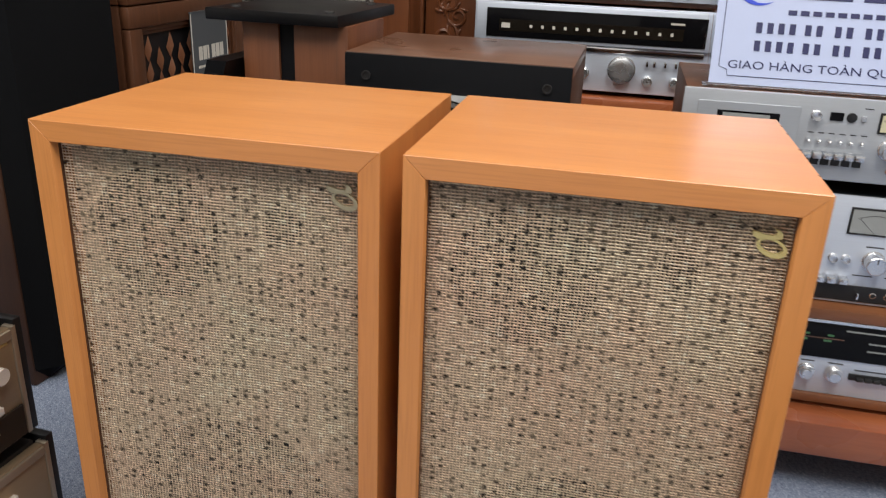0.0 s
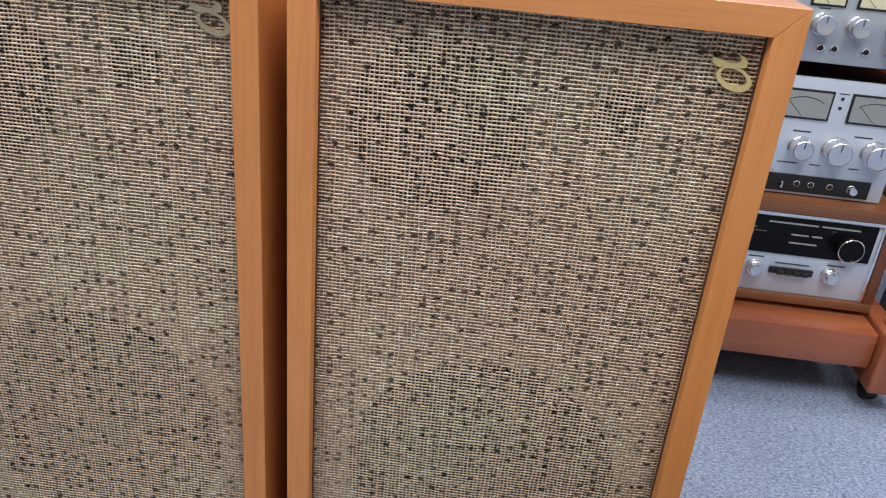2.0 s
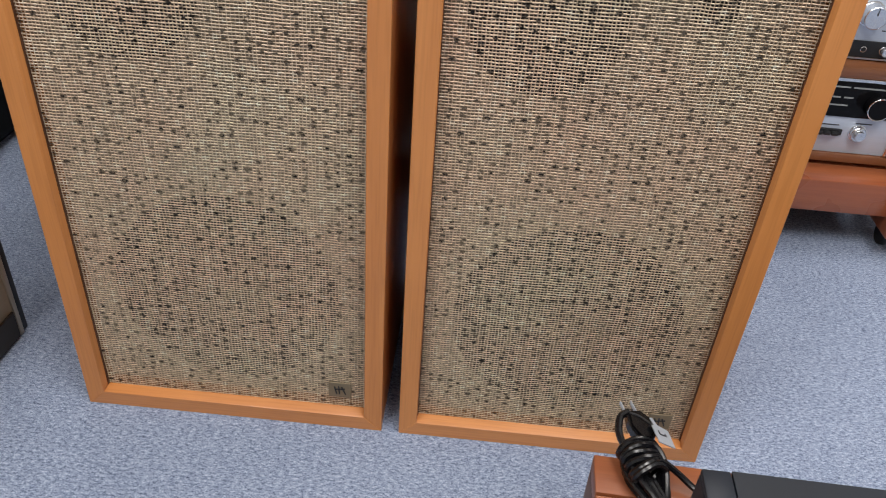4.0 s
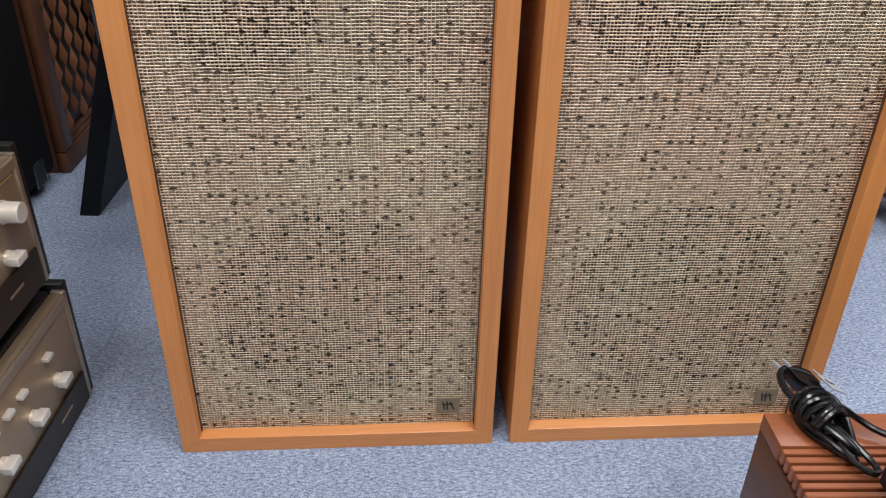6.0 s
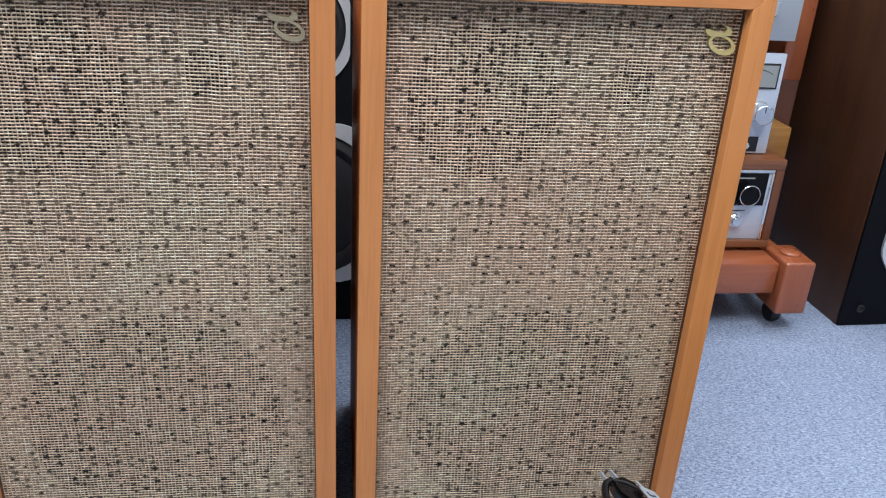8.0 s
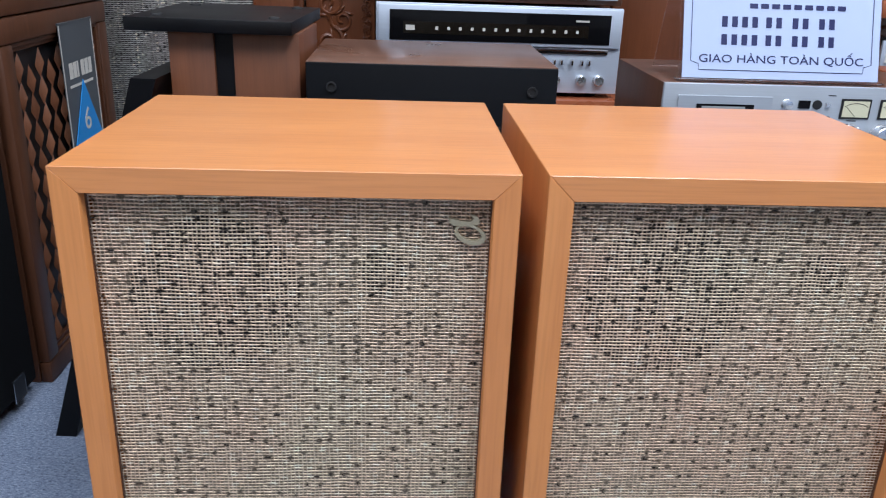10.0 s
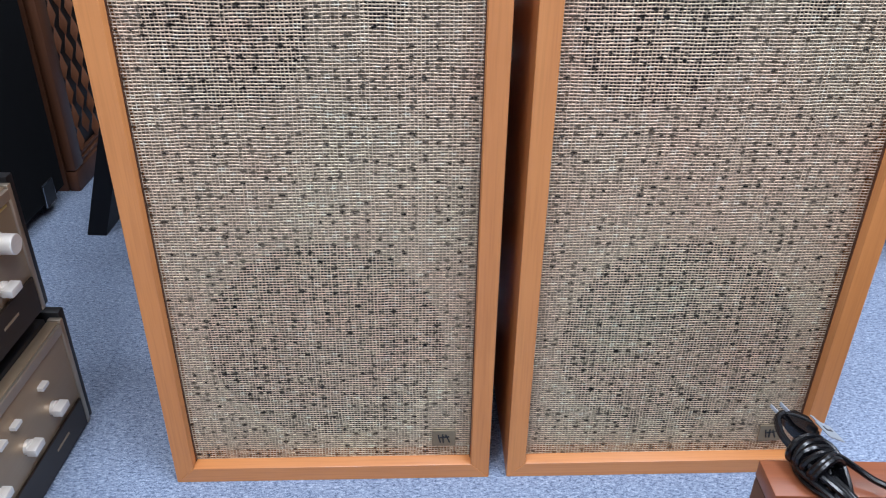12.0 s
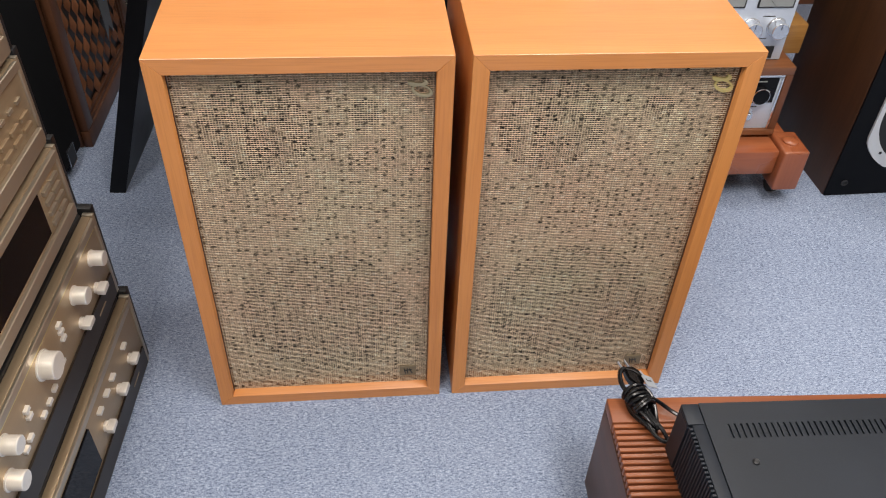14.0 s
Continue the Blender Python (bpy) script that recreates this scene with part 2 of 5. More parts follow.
M_GREYCLOTH = woven("grey_grille_cloth", (0.42, 0.42, 0.42, 1), (0.22, 0.22, 0.22, 1), (0.03, 0.03, 0.032, 1), 0.0072, 0.0046, 0.2, 0.03, 0.3)
M_CARPET = carpet_material()
M_SILVER = brushed("brushed_silver", (0.57, 0.635, 0.735, 1), 0.42, metal=0.35)
M_SILVER_D = brushed("dull_silver", (0.40, 0.435, 0.48, 1), 0.44, metal=0.35)
M_CHAMP = brushed("champagne_aluminium", (0.42, 0.31, 0.20, 1), 0.40, metal=0.65)
M_CHAMP_L = brushed("pale_champagne_aluminium", (0.50, 0.43, 0.34, 1), 0.36, metal=0.8)
M_KNOBSIL = brushed("turned_aluminium", (0.72, 0.74, 0.77, 1), 0.26, metal=0.9)
M_KNOBCH = brushed("champagne_knob_metal", (0.88, 0.84, 0.78, 1), 0.34, metal=0.5)
M_CHROME = plain("chrome", (0.8, 0.8, 0.8, 1), 0.14, 1.0, 0.03, 0)
M_BRASS = plain("pale_brass", (0.66, 0.55, 0.24, 1), 0.38, 0.45, 0.08, 0.03)
M_DULLBRASS = plain("tarnished_brass", (0.36, 0.31, 0.20, 1), 0.4, 0.5, 0.12, 0.05)
M_BADGE = plain("dull_bronze_plate", (0.22, 0.17, 0.105, 1), 0.4, 0.4, 0.1, 0.05)
M_BLACK = plain("black_satin_paint", (0.007, 0.0075, 0.009, 1), 0.45, 0, 0.12, 0.06)
M_BLACKMET = plain("black_crinkle_metal", (0.011, 0.0145, 0.021, 1), 0.46, 0, 0.15, 0.15, 120, Specular_IOR_Level=0.3)
M_BLACKBOARD = plain("black_vinyl_board", (0.003, 0.003, 0.004, 1), 0.4, 0, 0.12, 0.08, Specular_IOR_Level=0.25)
M_BAFFLE = plain("blue_black_baffle", (0.0028, 0.0034, 0.005, 1), 0.6, 0, 0.12, 0.12, Specular_IOR_Level=0.13)
M_TOWER = plain("black_grille_fabric", (0.0012, 0.0017, 0.0028, 1), 0.9, 0, 0.15, 0.3, 200, Specular_IOR_Level=0.2)
M_RUBBER = plain("black_rubber", (0.012, 0.012, 0.013, 1), 0.55, 0, 0.1, 0.05)
M_CABLE = plain("black_cable_sheath", (0.004, 0.004, 0.005, 1), 0.24, 0, 0.1, 0.03, Specular_IOR_Level=0.4)
M_CONE = plain("paper_cone", (0.012, 0.012, 0.014, 1), 0.6, 0, 0.15, 0.2, 90)
M_RING = plain("cast_silver_ring", (0.60, 0.62, 0.64, 1), 0.45, 0.4, 0.05, 0.08)
M_DARKBRONZE = brushed("dark_bronze_metal", (0.035, 0.027, 0.021, 1), 0.35, metal=0.5)
M_GLASSBLK = plain("black_dial_glass", (0.005, 0.005, 0.006, 1), 0.08, 0, 0.05, 0, Specular_IOR_Level=0.12)
M_METER = plain("cream_meter_face", (0.62, 0.60, 0.42, 1), 0.4, 0, 0.05, 0)
M_METERG = plain("grey_meter_face", (0.27, 0.29, 0.29, 1), 0.25, 0, 0.06, 0)
M_INK = plain("dark_print", (0.03, 0.03, 0.035, 1), 0.6, 0, 0.05, 0)
M_INKBLUE = plain("navy_print", (0.006, 0.010, 0.075, 1), 0.5, 0, 0.05, 0)
M_LOGOBLUE = plain("royal_blue_print", (0.004, 0.04, 0.48, 1), 0.5, 0, 0.05, 0)
M_PALEINK = plain("pale_print", (0.55, 0.53, 0.48, 1), 0.5, 0, 0.05, 0)
M_GREEN = plain("green_dial_print", (0.05, 0.16, 0.07, 1), 0.4, 0, 0.05, 0)
M_AMBER = plain("amber_dial_window", (0.009, 0.007, 0.005, 1), 0.2, 0, 0.1, 0)
M_PAPER = plain("white_sign_sheet", (0.43, 0.50, 0.70, 1), 0.15, 0, 0.02, 0)
M_TAGGREY = plain("charcoal_card", (0.07, 0.08, 0.09, 1), 0.4, 0, 0.06, 0)
M_TAGBLUE = plain("bright_blue_card", (0.02, 0.26, 0.68, 1), 0.35, 0, 0.04, 0)
M_TAGRED = plain("red_print", (0.55, 0.03, 0.03, 1), 0.4, 0, 0.04, 0)
M_WHITE = plain("white_plastic", (0.75, 0.75, 0.74, 1), 0.4, 0, 0.04, 0.04)
M_WALL = plain("painted_wall", (0.62, 0.61, 0.58, 1), 0.8, 0, 0.04, 0.1)
M_CEIL = plain("ceiling_paint", (0.8, 0.8, 0.8, 1), 0.85, 0, 0.02, 0.1)
M_GOLDWOOD = wood("golden_shelf_wood", (0.33, 0.15, 0.04, 1), (0.47, 0.24, 0.075, 1), "x", 0.35, 1.5)
M_TAN = plain("tan_baffle_board", (0.58, 0.47, 0.35, 1), 0.8, 0, 0.1, 0.1)


def acrylic():
    m = Nodes("clear_acrylic")
    m.set(Base_Color=(0.93, 0.95, 1.0, 1), Roughness=0.04, Transmission_Weight=1.0, IOR=1.3)
    return m.mat


M_ACRYLIC = acrylic()


# ---- building helpers ----
def box(bm, lo, hi, bevel=0.0, segs=2):
    """A box between two corners, with rounded edges."""
    lo, hi = Vector(lo), Vector(hi)
    r = bmesh.ops.create_cube(bm, size=1.0, matrix=Matrix.Translation((lo + hi) / 2) @ Matrix.Diagonal((*(hi - lo), 1)))
    if bevel:
        edges = list({e for v in r["verts"] for e in v.link_edges})
        bmesh.ops.bevel(bm, geom=edges, offset=bevel, segments=segs, affect="EDGES", profile=0.5)
    return bm


AXIS = {"z": Matrix(), "y": Matrix.Rotation(radians(90), 4, "X"), "x": Matrix.Rotation(radians(90), 4, "Y")}


def turned(bm, at, profile, axis="y", segs=32):
    """A lathe form: profile of (radius, height) along the axis. Axis y runs towards -y, x towards +x, z up."""
    m = Matrix.Translation(at) @ AXIS[axis]
    rings = []
    for r, h in profile:
        rings.append([bm.verts.new(m @ Vector((r * math.cos(2 * math.pi * i / segs), r * math.sin(2 * math.pi * i / segs), h))) for i in range(segs)])
    for a, b in zip(rings, rings[1:]):
        for i in range(segs):
            bm.faces.new((a[i], a[(i + 1) % segs], b[(i + 1) % segs], b[i]))
    bm.faces.new(rings[0][::-1])
    bm.faces.new(rings[-1])
    return bm


def prism(bm, outline, depth, place=lambda u, v, w: (u, w, v)):
    """An outline of (u, v) pushed out from w = 0 to depth."""
    a = [bm.verts.new(place(u, v, 0.0)) for u, v in outline]
    b = [bm.verts.new(place(u, v, depth)) for u, v in outline]
    n = len(outline)
    bm.faces.new(a)
    bm.faces.new(b[::-1])
    for i in range(n):
        bm.faces.new((a[i], b[i], b[(i + 1) % n], a[(i + 1) % n]))
    bmesh.ops.recalc_face_normals(bm, faces=bm.faces)
    return bm


def tube(bm, points, radius, segs=8, closed=False):
    """A round tube along points."""
    pts = [Vector(p) for p in points]
    n = len(pts)
    rings, side = [], Vector((0.3, 0.2, 1.0))
    for i, p in enumerate(pts):
        d = (pts[(i + 1) % n] - pts[i - 1]) if closed else (pts[min(i + 1, n - 1)] - pts[max(i - 1, 0)])
        d.normalize()
        side = (side - d * side.dot(d)).normalized()
        up = d.cross(side)
        rings.append([bm.verts.new(p + radius * (math.cos(2 * math.pi * k / segs) * side + math.sin(2 * math.pi * k / segs) * up)) for k in range(segs)])
    pairs = list(zip(rings, rings[1:])) + ([(rings[-1], rings[0])] if closed else [])
    for a, b in pairs:
        for k in range(segs):
            bm.faces.new((a[k], a[(k + 1) % segs], b[(k + 1) % segs], b[k]))
    if not closed:
        bm.faces.new(rings[0][::-1])
        bm.faces.new(rings[-1])
    return bm


def smooth(points, per=6):
    """A rounded line through points (Catmull-Rom)."""
    p = [Vector(q) for q in points]
    p = [p[0] * 2 - p[1]] + p + [p[-1] * 2 - p[-2]]
    out = []
    for i in range(1, len(p) - 2):
        for k in range(per):
            t = k / per
            a, b, c, d = p[i - 1 : i + 3]
            out.append(0.5 * ((2 * b) + (c - a) * t + (2 * a - 5 * b + 4 * c - d) * t * t + (3 * b - a - 3 * c + d) * t ** 3))
    return out + [p[-2]]


def soften(me, angle=35):
    for poly in me.polygons:
        poly.use_smooth = True
    me.set_sharp_from_angle(angle=radians(angle))


def finish(name, bm, mat):
    me = bpy.data.meshes.new(name)
    bmesh.ops.recalc_face_normals(bm, faces=bm.faces)
    bm.to_mesh(me)
    bm.free()
    me.materials.append(mat)
    soften(me)
    return me


def thing(name, label, category, m=Matrix(), group="", kind=""):
    """An Empty at a thing's base, to parent its parts."""
    ob = new(name)
    ob.empty_display_size = 0.05
    ob.matrix_world = m
    return tagged(ob, label, category, group, kind)


def part(name, bm, mat, parent, label=""):
    ob = new(name, finish(name, bm, mat))
    ob.parent = parent
    return tagged(ob, label) if label else ob


def piece(name, me, parent, m):
    """One of many alike parts on one mesh."""
    ob = new(name, me)
    ob.parent = parent
    ob.matrix_basis = m
    return ob


def solo(name, bm, mat, label, category, kind="", group=""):
    return tagged(new(name, finish(name, bm, mat)), label, category, group, kind)


def words(text, size, depth=0.0003):
    """Lettering as a mesh, in the x-z plane, facing -y, centred."""
    cu = bpy.data.curves.new("lettering", "FONT")
    cu.body, cu.size, cu.extrude, cu.align_x, cu.align_y = text, size, depth, "CENTER", "CENTER"
    cu.resolution_u = 3
    tmp = bpy.data.objects.new("lettering", cu)
    scene.collection.objects.link(tmp)
    me = bpy.data.meshes.new_from_object(tmp.evaluated_get(bpy.context.evaluated_depsgraph_get()))
    bpy.data.objects.remove(tmp)
    bpy.data.curves.remove(cu)
    bm = bmesh.new()
    bm.from_mesh(me)
    bpy.data.meshes.remove(me)
    bm.transform(Matrix.Rotation(radians(90), 4, "X"))
    return bm


def B():
    return bmesh.new()


# ---- the room ----
X0, X1, Y0, Y1, TOP = -2.2, 3.0, -3.2, 1.75, 2.7
solo("floor", box(B(), (X0 - 0.1, Y0 - 0.1, -0.06), (X1 + 0.1, Y1 + 0.1, 0.0)), M_CARPET, "blue-grey looped shop carpet with worn specks", "floor", "structure")
solo("ceiling", box(B(), (X0 - 0.1, Y0 - 0.1, TOP), (X1 + 0.1, Y1 + 0.1, TOP + 0.1)), M_CEIL, "plain white painted ceiling over the shop", "ceiling", "structure")
solo("wall_north", box(B(), (X0, Y1, 0), (X1, Y1 + 0.1, TOP)), M_WALL, "plain painted wall behind the carved panelling", "wall", "structure")
solo("wall_south", box(B(), (X0, Y0 - 0.1, 0), (X1, Y0, TOP)), M_WALL, "plain painted wall on the open side", "wall", "structure")
solo("wall_west", box(B(), (X0 - 0.1, Y0 - 0.1, 0), (X0, Y1 + 0.1, TOP)), M_WALL, "plain painted wall at the shop's end", "wall", "structure")
solo("wall_east", box(B(), (X1, Y0 - 0.1, 0), (X1 + 0.1, Y1 + 0.1, TOP)), M_WALL, "plain painted wall at the shop's far end", "wall", "structure")


# ---- the pair of honey-coloured speakers ----
SW, SH, SD, ST = 0.358, 0.628, 0.300, 0.021


def honey_speaker(x, label, emblem, nicks=()):
    t = thing("bookshelf_speaker", label, "speaker", pose(x, 0, 0), "pair of honey-coloured speakers")
    back = lambda u, v, w: (u, w, v)
    for name, outline, mat in (
        ("top_panel", [(0, SH), (SW, SH), (SW - ST, SH - ST), (ST, SH - ST)], M_HONEY_X),
        ("bottom_panel", [(0, 0), (SW, 0), (SW - ST, ST), (ST, ST)], M_HONEY_X),
        ("side_panel", [(0, 0), (ST, ST), (ST, SH - ST), (0, SH)], M_HONEY_Z),
        ("side_panel", [(SW, 0), (SW - ST, ST), (SW - ST, SH - ST), (SW, SH)], M_HONEY_Z),
    ):
        bm = prism(B(), outline, SD, back)
        sharp = [e for e in bm.edges]
        bmesh.ops.bevel(bm, geom=sharp, offset=0.0005, segments=1, affect="EDGES")
        part(name, bm, mat, t)
    part("back_panel", box(B(), (ST, SD - 0.022, ST), (SW - ST, SD - 0.006, SH - ST)), M_WALNUT_X, t, "brown back board")
    part("baffle", box(B(), (ST, 0.030, ST), (SW - ST, 0.044, SH - ST)), M_TAN, t, "tan board behind the cloth")
    for name, cx, cz, r in (("woofer", SW / 2, 0.172, 0.126), ("midrange", 0.112, 0.512, 0.070), ("tweeter", 0.25, 0.535, 0.020)):
        part(name, turned(B(), (cx, 0.0298, cz), [(r, -0.004), (r, 0.004), (r * 0.96, 0.005), (r * 0.5, 0.004), (0.004, 0.003)], "y", 48), M_CONE, t, "dark paper cone behind the cloth")
    # cloth, slightly slack between its edges
    bm = B()
    nx, nz = 24, 40
    grid = []
    for j in range(nz + 1):
        row = []
        for i in range(nx + 1):
            u, v = i / nx, j / nz
            sag = 0.0016 * noise.noise(Vector((u * 3 + x * 20, v * 5, 0.3))) * min(1, 8 * u * (1 - u)) * min(1, 8 * v * (1 - v))
            row.append(bm.verts.new((ST + u * (SW - 2 * ST), 0.0155 + sag, ST + v * (SH - 2 * ST))))
        grid.append(row)
    for j in range(nz):
        for i in range(nx):
            bm.faces.new((grid[j][i], grid[j][i + 1], grid[j + 1][i + 1], grid[j + 1][i]))
    part("grille_cloth", bm, M_LINEN, t, "beige woven linen with dark and pale flecks")
    # dark edging strips stand in for the shade where cloth meets wood
    edge_shade = B()
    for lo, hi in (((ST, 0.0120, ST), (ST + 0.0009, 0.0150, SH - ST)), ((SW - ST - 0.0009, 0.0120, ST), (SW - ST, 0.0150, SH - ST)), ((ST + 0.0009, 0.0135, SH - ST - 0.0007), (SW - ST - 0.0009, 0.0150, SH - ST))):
        box(edge_shade, lo, hi)
    part("grille_edge", edge_shade, M_CAB_BROWN, t, "dark edging round the cloth, standing in for the shade there")
    # brass emblem: a flat ring, thicker low on one side, with a swash above it
    bm = B()
    cx, cz = 0.3165, 0.574
    tilt = radians(-22)
    spin = lambda u, v: (cx + 0.0040 + 0.9 * (u * math.cos(tilt) - v * math.sin(tilt)), cz + 0.0005 + 0.86 * (u * math.sin(tilt) + v * math.cos(tilt)))
    level = lambda u, v: (cx + 0.0005 + 0.86 * u, cz - 0.0008 + 0.86 * v)
    n = 36
    for y0, y1 in ((0.0115, 0.0145),):
        out, inn = [], []
        for i in range(n):
            a = 2 * math.pi * i / n
            out.append(spin(0.0150 * math.cos(a), 0.0095 * math.sin(a)))
            inn.append(spin(0.0112 * math.cos(a) - 0.0010, 0.0060 * math.sin(a) + 0.0010))
        ring = [[bm.verts.new((p[0], y, p[1])) for p in some] for some, y in ((out, y0), (inn, y0), (out, y1), (inn, y1))]
        for i in range(n):
            k = (i + 1) % n
            bm.faces.new((ring[0][i], ring[0][k], ring[1][k], ring[1][i]))
            bm.faces.new((ring[0][k], ring[0][i], ring[2][i], ring[2][k]))
            bm.faces.new((ring[1][i], ring[1][k], ring[3][k], ring[3][i]))
    prism(bm, [level(u, v) for u, v in ((-0.0165, 0.0175), (-0.016, 0.0135), (-0.011, 0.0100), (0.006, 0.0105), (0.0115, 0.0115), (0.0125, 0.0155), (0.010, 0.0195), (0.004, 0.0215), (0.0065, 0.0175), (0.004, 0.0145), (-0.004, 0.0145), (-0.010, 0.0165))], 0.003, lambda u, v, w: (u, 0.0112 + w, v))
    part("emblem", bm, emblem, t, "pale brass ring emblem")
    bx, bz = SW - ST - 0.031, ST + 0.029
    badge = part("badge", box(B(), (bx - 0.0135, 0.0125, bz - 0.012), (bx + 0.0135, 0.0145, bz + 0.012), 0.0006, 1), M_BADGE, t, "small dull bronze maker's plate")
    marks = B()
    for stroke in (((-0.0065, 0.0055), (-0.004, -0.006)), ((-0.0015, 0.0062), (-0.0005, -0.006)), ((0.002, 0.0055), (0.0065, -0.006)), ((-0.006, 0.001), (0.006, 0.0025))):
        tube(marks, [(bx + u, 0.0124, bz + v) for u, v in stroke], 0.0010, 6)
    part("print", marks, M_BLACK, badge, "dark monogram strokes")
    for ny, nl in nicks:
        bm = B()
        bmesh.ops.create_icosphere(bm, subdivisions=1, radius=1.0, matrix=Matrix.Translation((SW - 0.0008, ny, SH - 0.0008)) @ Matrix.Diagonal((0.0018, nl, 0.0016, 1)))
        part("nick", bm, M_BLACK, t, "dark chip in the veneer edge")
    return t


honey_speaker(-0.3685, "honey-coloured wood speaker with beige linen grille, dulled emblem", M_DULLBRASS)
honey_speaker(0.0105, "honey-coloured wood speaker with beige linen grille, chipped edge", M_BRASS, ((0.265, 0.005), (0.225, 0.004), (0.155, 0.004), (0.06, 0.003)))


# ---- walnut studio speakers with black baffles ----
def studio_speaker(m, label):
    W, H, D = 0.357, 0.633, 0.29
    t = thing("studio_speaker", label, "speaker", m, "walnut speakers with black baffles")
    # one veneer in two tones: sheen coloured into the top, shade into the sides
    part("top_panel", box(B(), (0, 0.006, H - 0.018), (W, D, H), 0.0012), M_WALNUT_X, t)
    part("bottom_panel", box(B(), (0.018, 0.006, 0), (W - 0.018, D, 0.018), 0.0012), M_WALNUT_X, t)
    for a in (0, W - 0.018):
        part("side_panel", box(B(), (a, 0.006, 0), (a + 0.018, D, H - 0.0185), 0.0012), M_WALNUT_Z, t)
    part("back_panel", box(B(), (0.018, D - 0.02, 0.018), (W - 0.018, D - 0.004, H - 0.018)), M_BLACK, t)
    part("baffle", box(B(), (0.0005, 0.0, 0.001), (W - 0.0005, 0.0055, H - 0.001), 0.0015), M_BAFFLE, t, "blue-black textured front board")

    def driver(name, cx, cz, r, flats):
        d = None
        # the ring: a disc with straight cuts at its corners
        n, out = 64, []
        for i in range(n):
            a = 2 * math.pi * i / n
            q = abs(((a + math.pi / 4) % (math.pi / 2)) - math.pi / 4)
            out.append((cx + min(r * 1.06, r * 0.96 / math.cos(q)) * math.cos(a) if flats else cx + r * math.cos(a), cz + min(r * 1.06, r * 0.96 / math.cos(q)) * math.sin(a) if flats else cz + r * math.sin(a)))
        inner = [(cx + r * 0.89 * math.cos(2 * math.pi * i / n), cz + r * 0.89 * math.sin(2 * math.pi * i / n)) for i in range(n)]
        bm = B()
        rows = [[bm.verts.new((p[0], y, p[1])) for p in some] for some, y in ((out, -0.0005), (out, -0.005), (inner, -0.006), (inner, 0.0))]
        for a, b in zip(rows, rows[1:]):
            for i in range(n):
                bm.faces.new((a[i], a[(i + 1) % n], b[(i + 1) % n], b[i]))
        d = part(name, bm, M_RING, t, "silver cast driver ring")
        part("surround", turned(B(), (cx, 0.0, cz), [(r * 0.89, 0.0008), (r * 0.84, 0.004), (r * 0.78, 0.007), (r * 0.72, 0.004), (r * 0.70, 0.001)], "y", 48), M_RUBBER, d, "black rubber surround")
        part("cone", turned(B(), (cx, -0.0012, cz), [(r * 0.70, 0.0), (r * 0.69, 0.001), (r * 0.40, 0.0014), (r * 0.28, 0.003), (r * 0.2, 0.006), (r * 0.05, 0.008)], "y", 48), M_CONE, d, "dark grey paper cone")
        for k in range(4):
            a = math.pi / 4 + k * math.pi / 2
            part("bolt", turned(B(), (cx + r * 0.94 * math.cos(a), -0.005, cz + r * 0.94 * math.sin(a)), [(0.0035, 0), (0.0035, 0.002), (0.002, 0.0026)], "y", 10), M_BLACK, d)

    driver("woofer", W / 2, 0.212, 0.142, True)
    driver("midrange", 0.163, 0.492, 0.09, True)
    part("tweeter", turned(B(), (0.285, 0, 0.515), [(0.034, 0.0005), (0.034, 0.003), (0.02, 0.001), (0.012, 0.005), (0.003, 0.006)], "y", 32), M_RUBBER, t, "small black dome tweeter")
    for a in (0.036, W - 0.036):
        for c in (0.036, H - 0.034):
            part("grille_socket", turned(B(), (a, 0, c), [(0.0075, 0.0002), (0.0075, 0.003), (0.0055, 0.0032), (0.005, 0.0004), (0.001, 0.0004)], "y", 20), M_RUBBER, t, "round black grille socket")
    return t


studio_speaker(pose(-0.237, 0.551, 0, 0, 0, -0.6), "walnut speaker with black baffle and silver-ringed woofer, on carpet")
studio_speaker(pose(0.897, 0.499, 0, 0, 0, 1.5), "walnut speaker with black baffle beside the rosewood bench")


# ---- hi-fi units: shared front-panel pieces, all facing -y in their own space ----
def knob(t, x, z, r, h=0.018, mat=None, y=0.0, pointer=True, label=""):
    k = part("knob", turned(B(), (x, y, z), [(r * 1.12, 0), (r * 1.12, 0.0015), (r, 0.002), (r * 0.98, h - 0.001), (r * 0.9, h), (r * 0.5, h - 0.0004), (0.0005, h - 0.0006)], "y", 28), mat or M_KNOBSIL, t, label)
    if pointer:
        part("pointer", box(B(), (x - 0.0006, y - h - 0.0004, z + r * 0.25), (x + 0.0006, y - h + 0.0004, z + r * 0.85)), M_INK, k)
    return k


def lever(t, x, z, w=0.014, h=0.016, mat=None):
    k = part("knob", turned(B(), (x, 0, z), [(w * 0.62, 0), (w * 0.62, 0.004), (w * 0.3, 0.0045)], "y", 20), mat or M_KNOBCH, t)
    part("grip", box(B(), (x - w * 0.75, -0.004 - h, z - w * 0.34), (x + w * 0.75, -0.004, z + w * 0.34), 0.0012), mat or M_KNOBCH, k)
    return k


def slab(t, name, x0, x1, z0, z1, mat, out=0.001, label="", bevel=0.0004):
    return part(name, box(B(), (x0, -out, z0), (x1, 0.0006, z1), bevel, 1), mat, t, label)


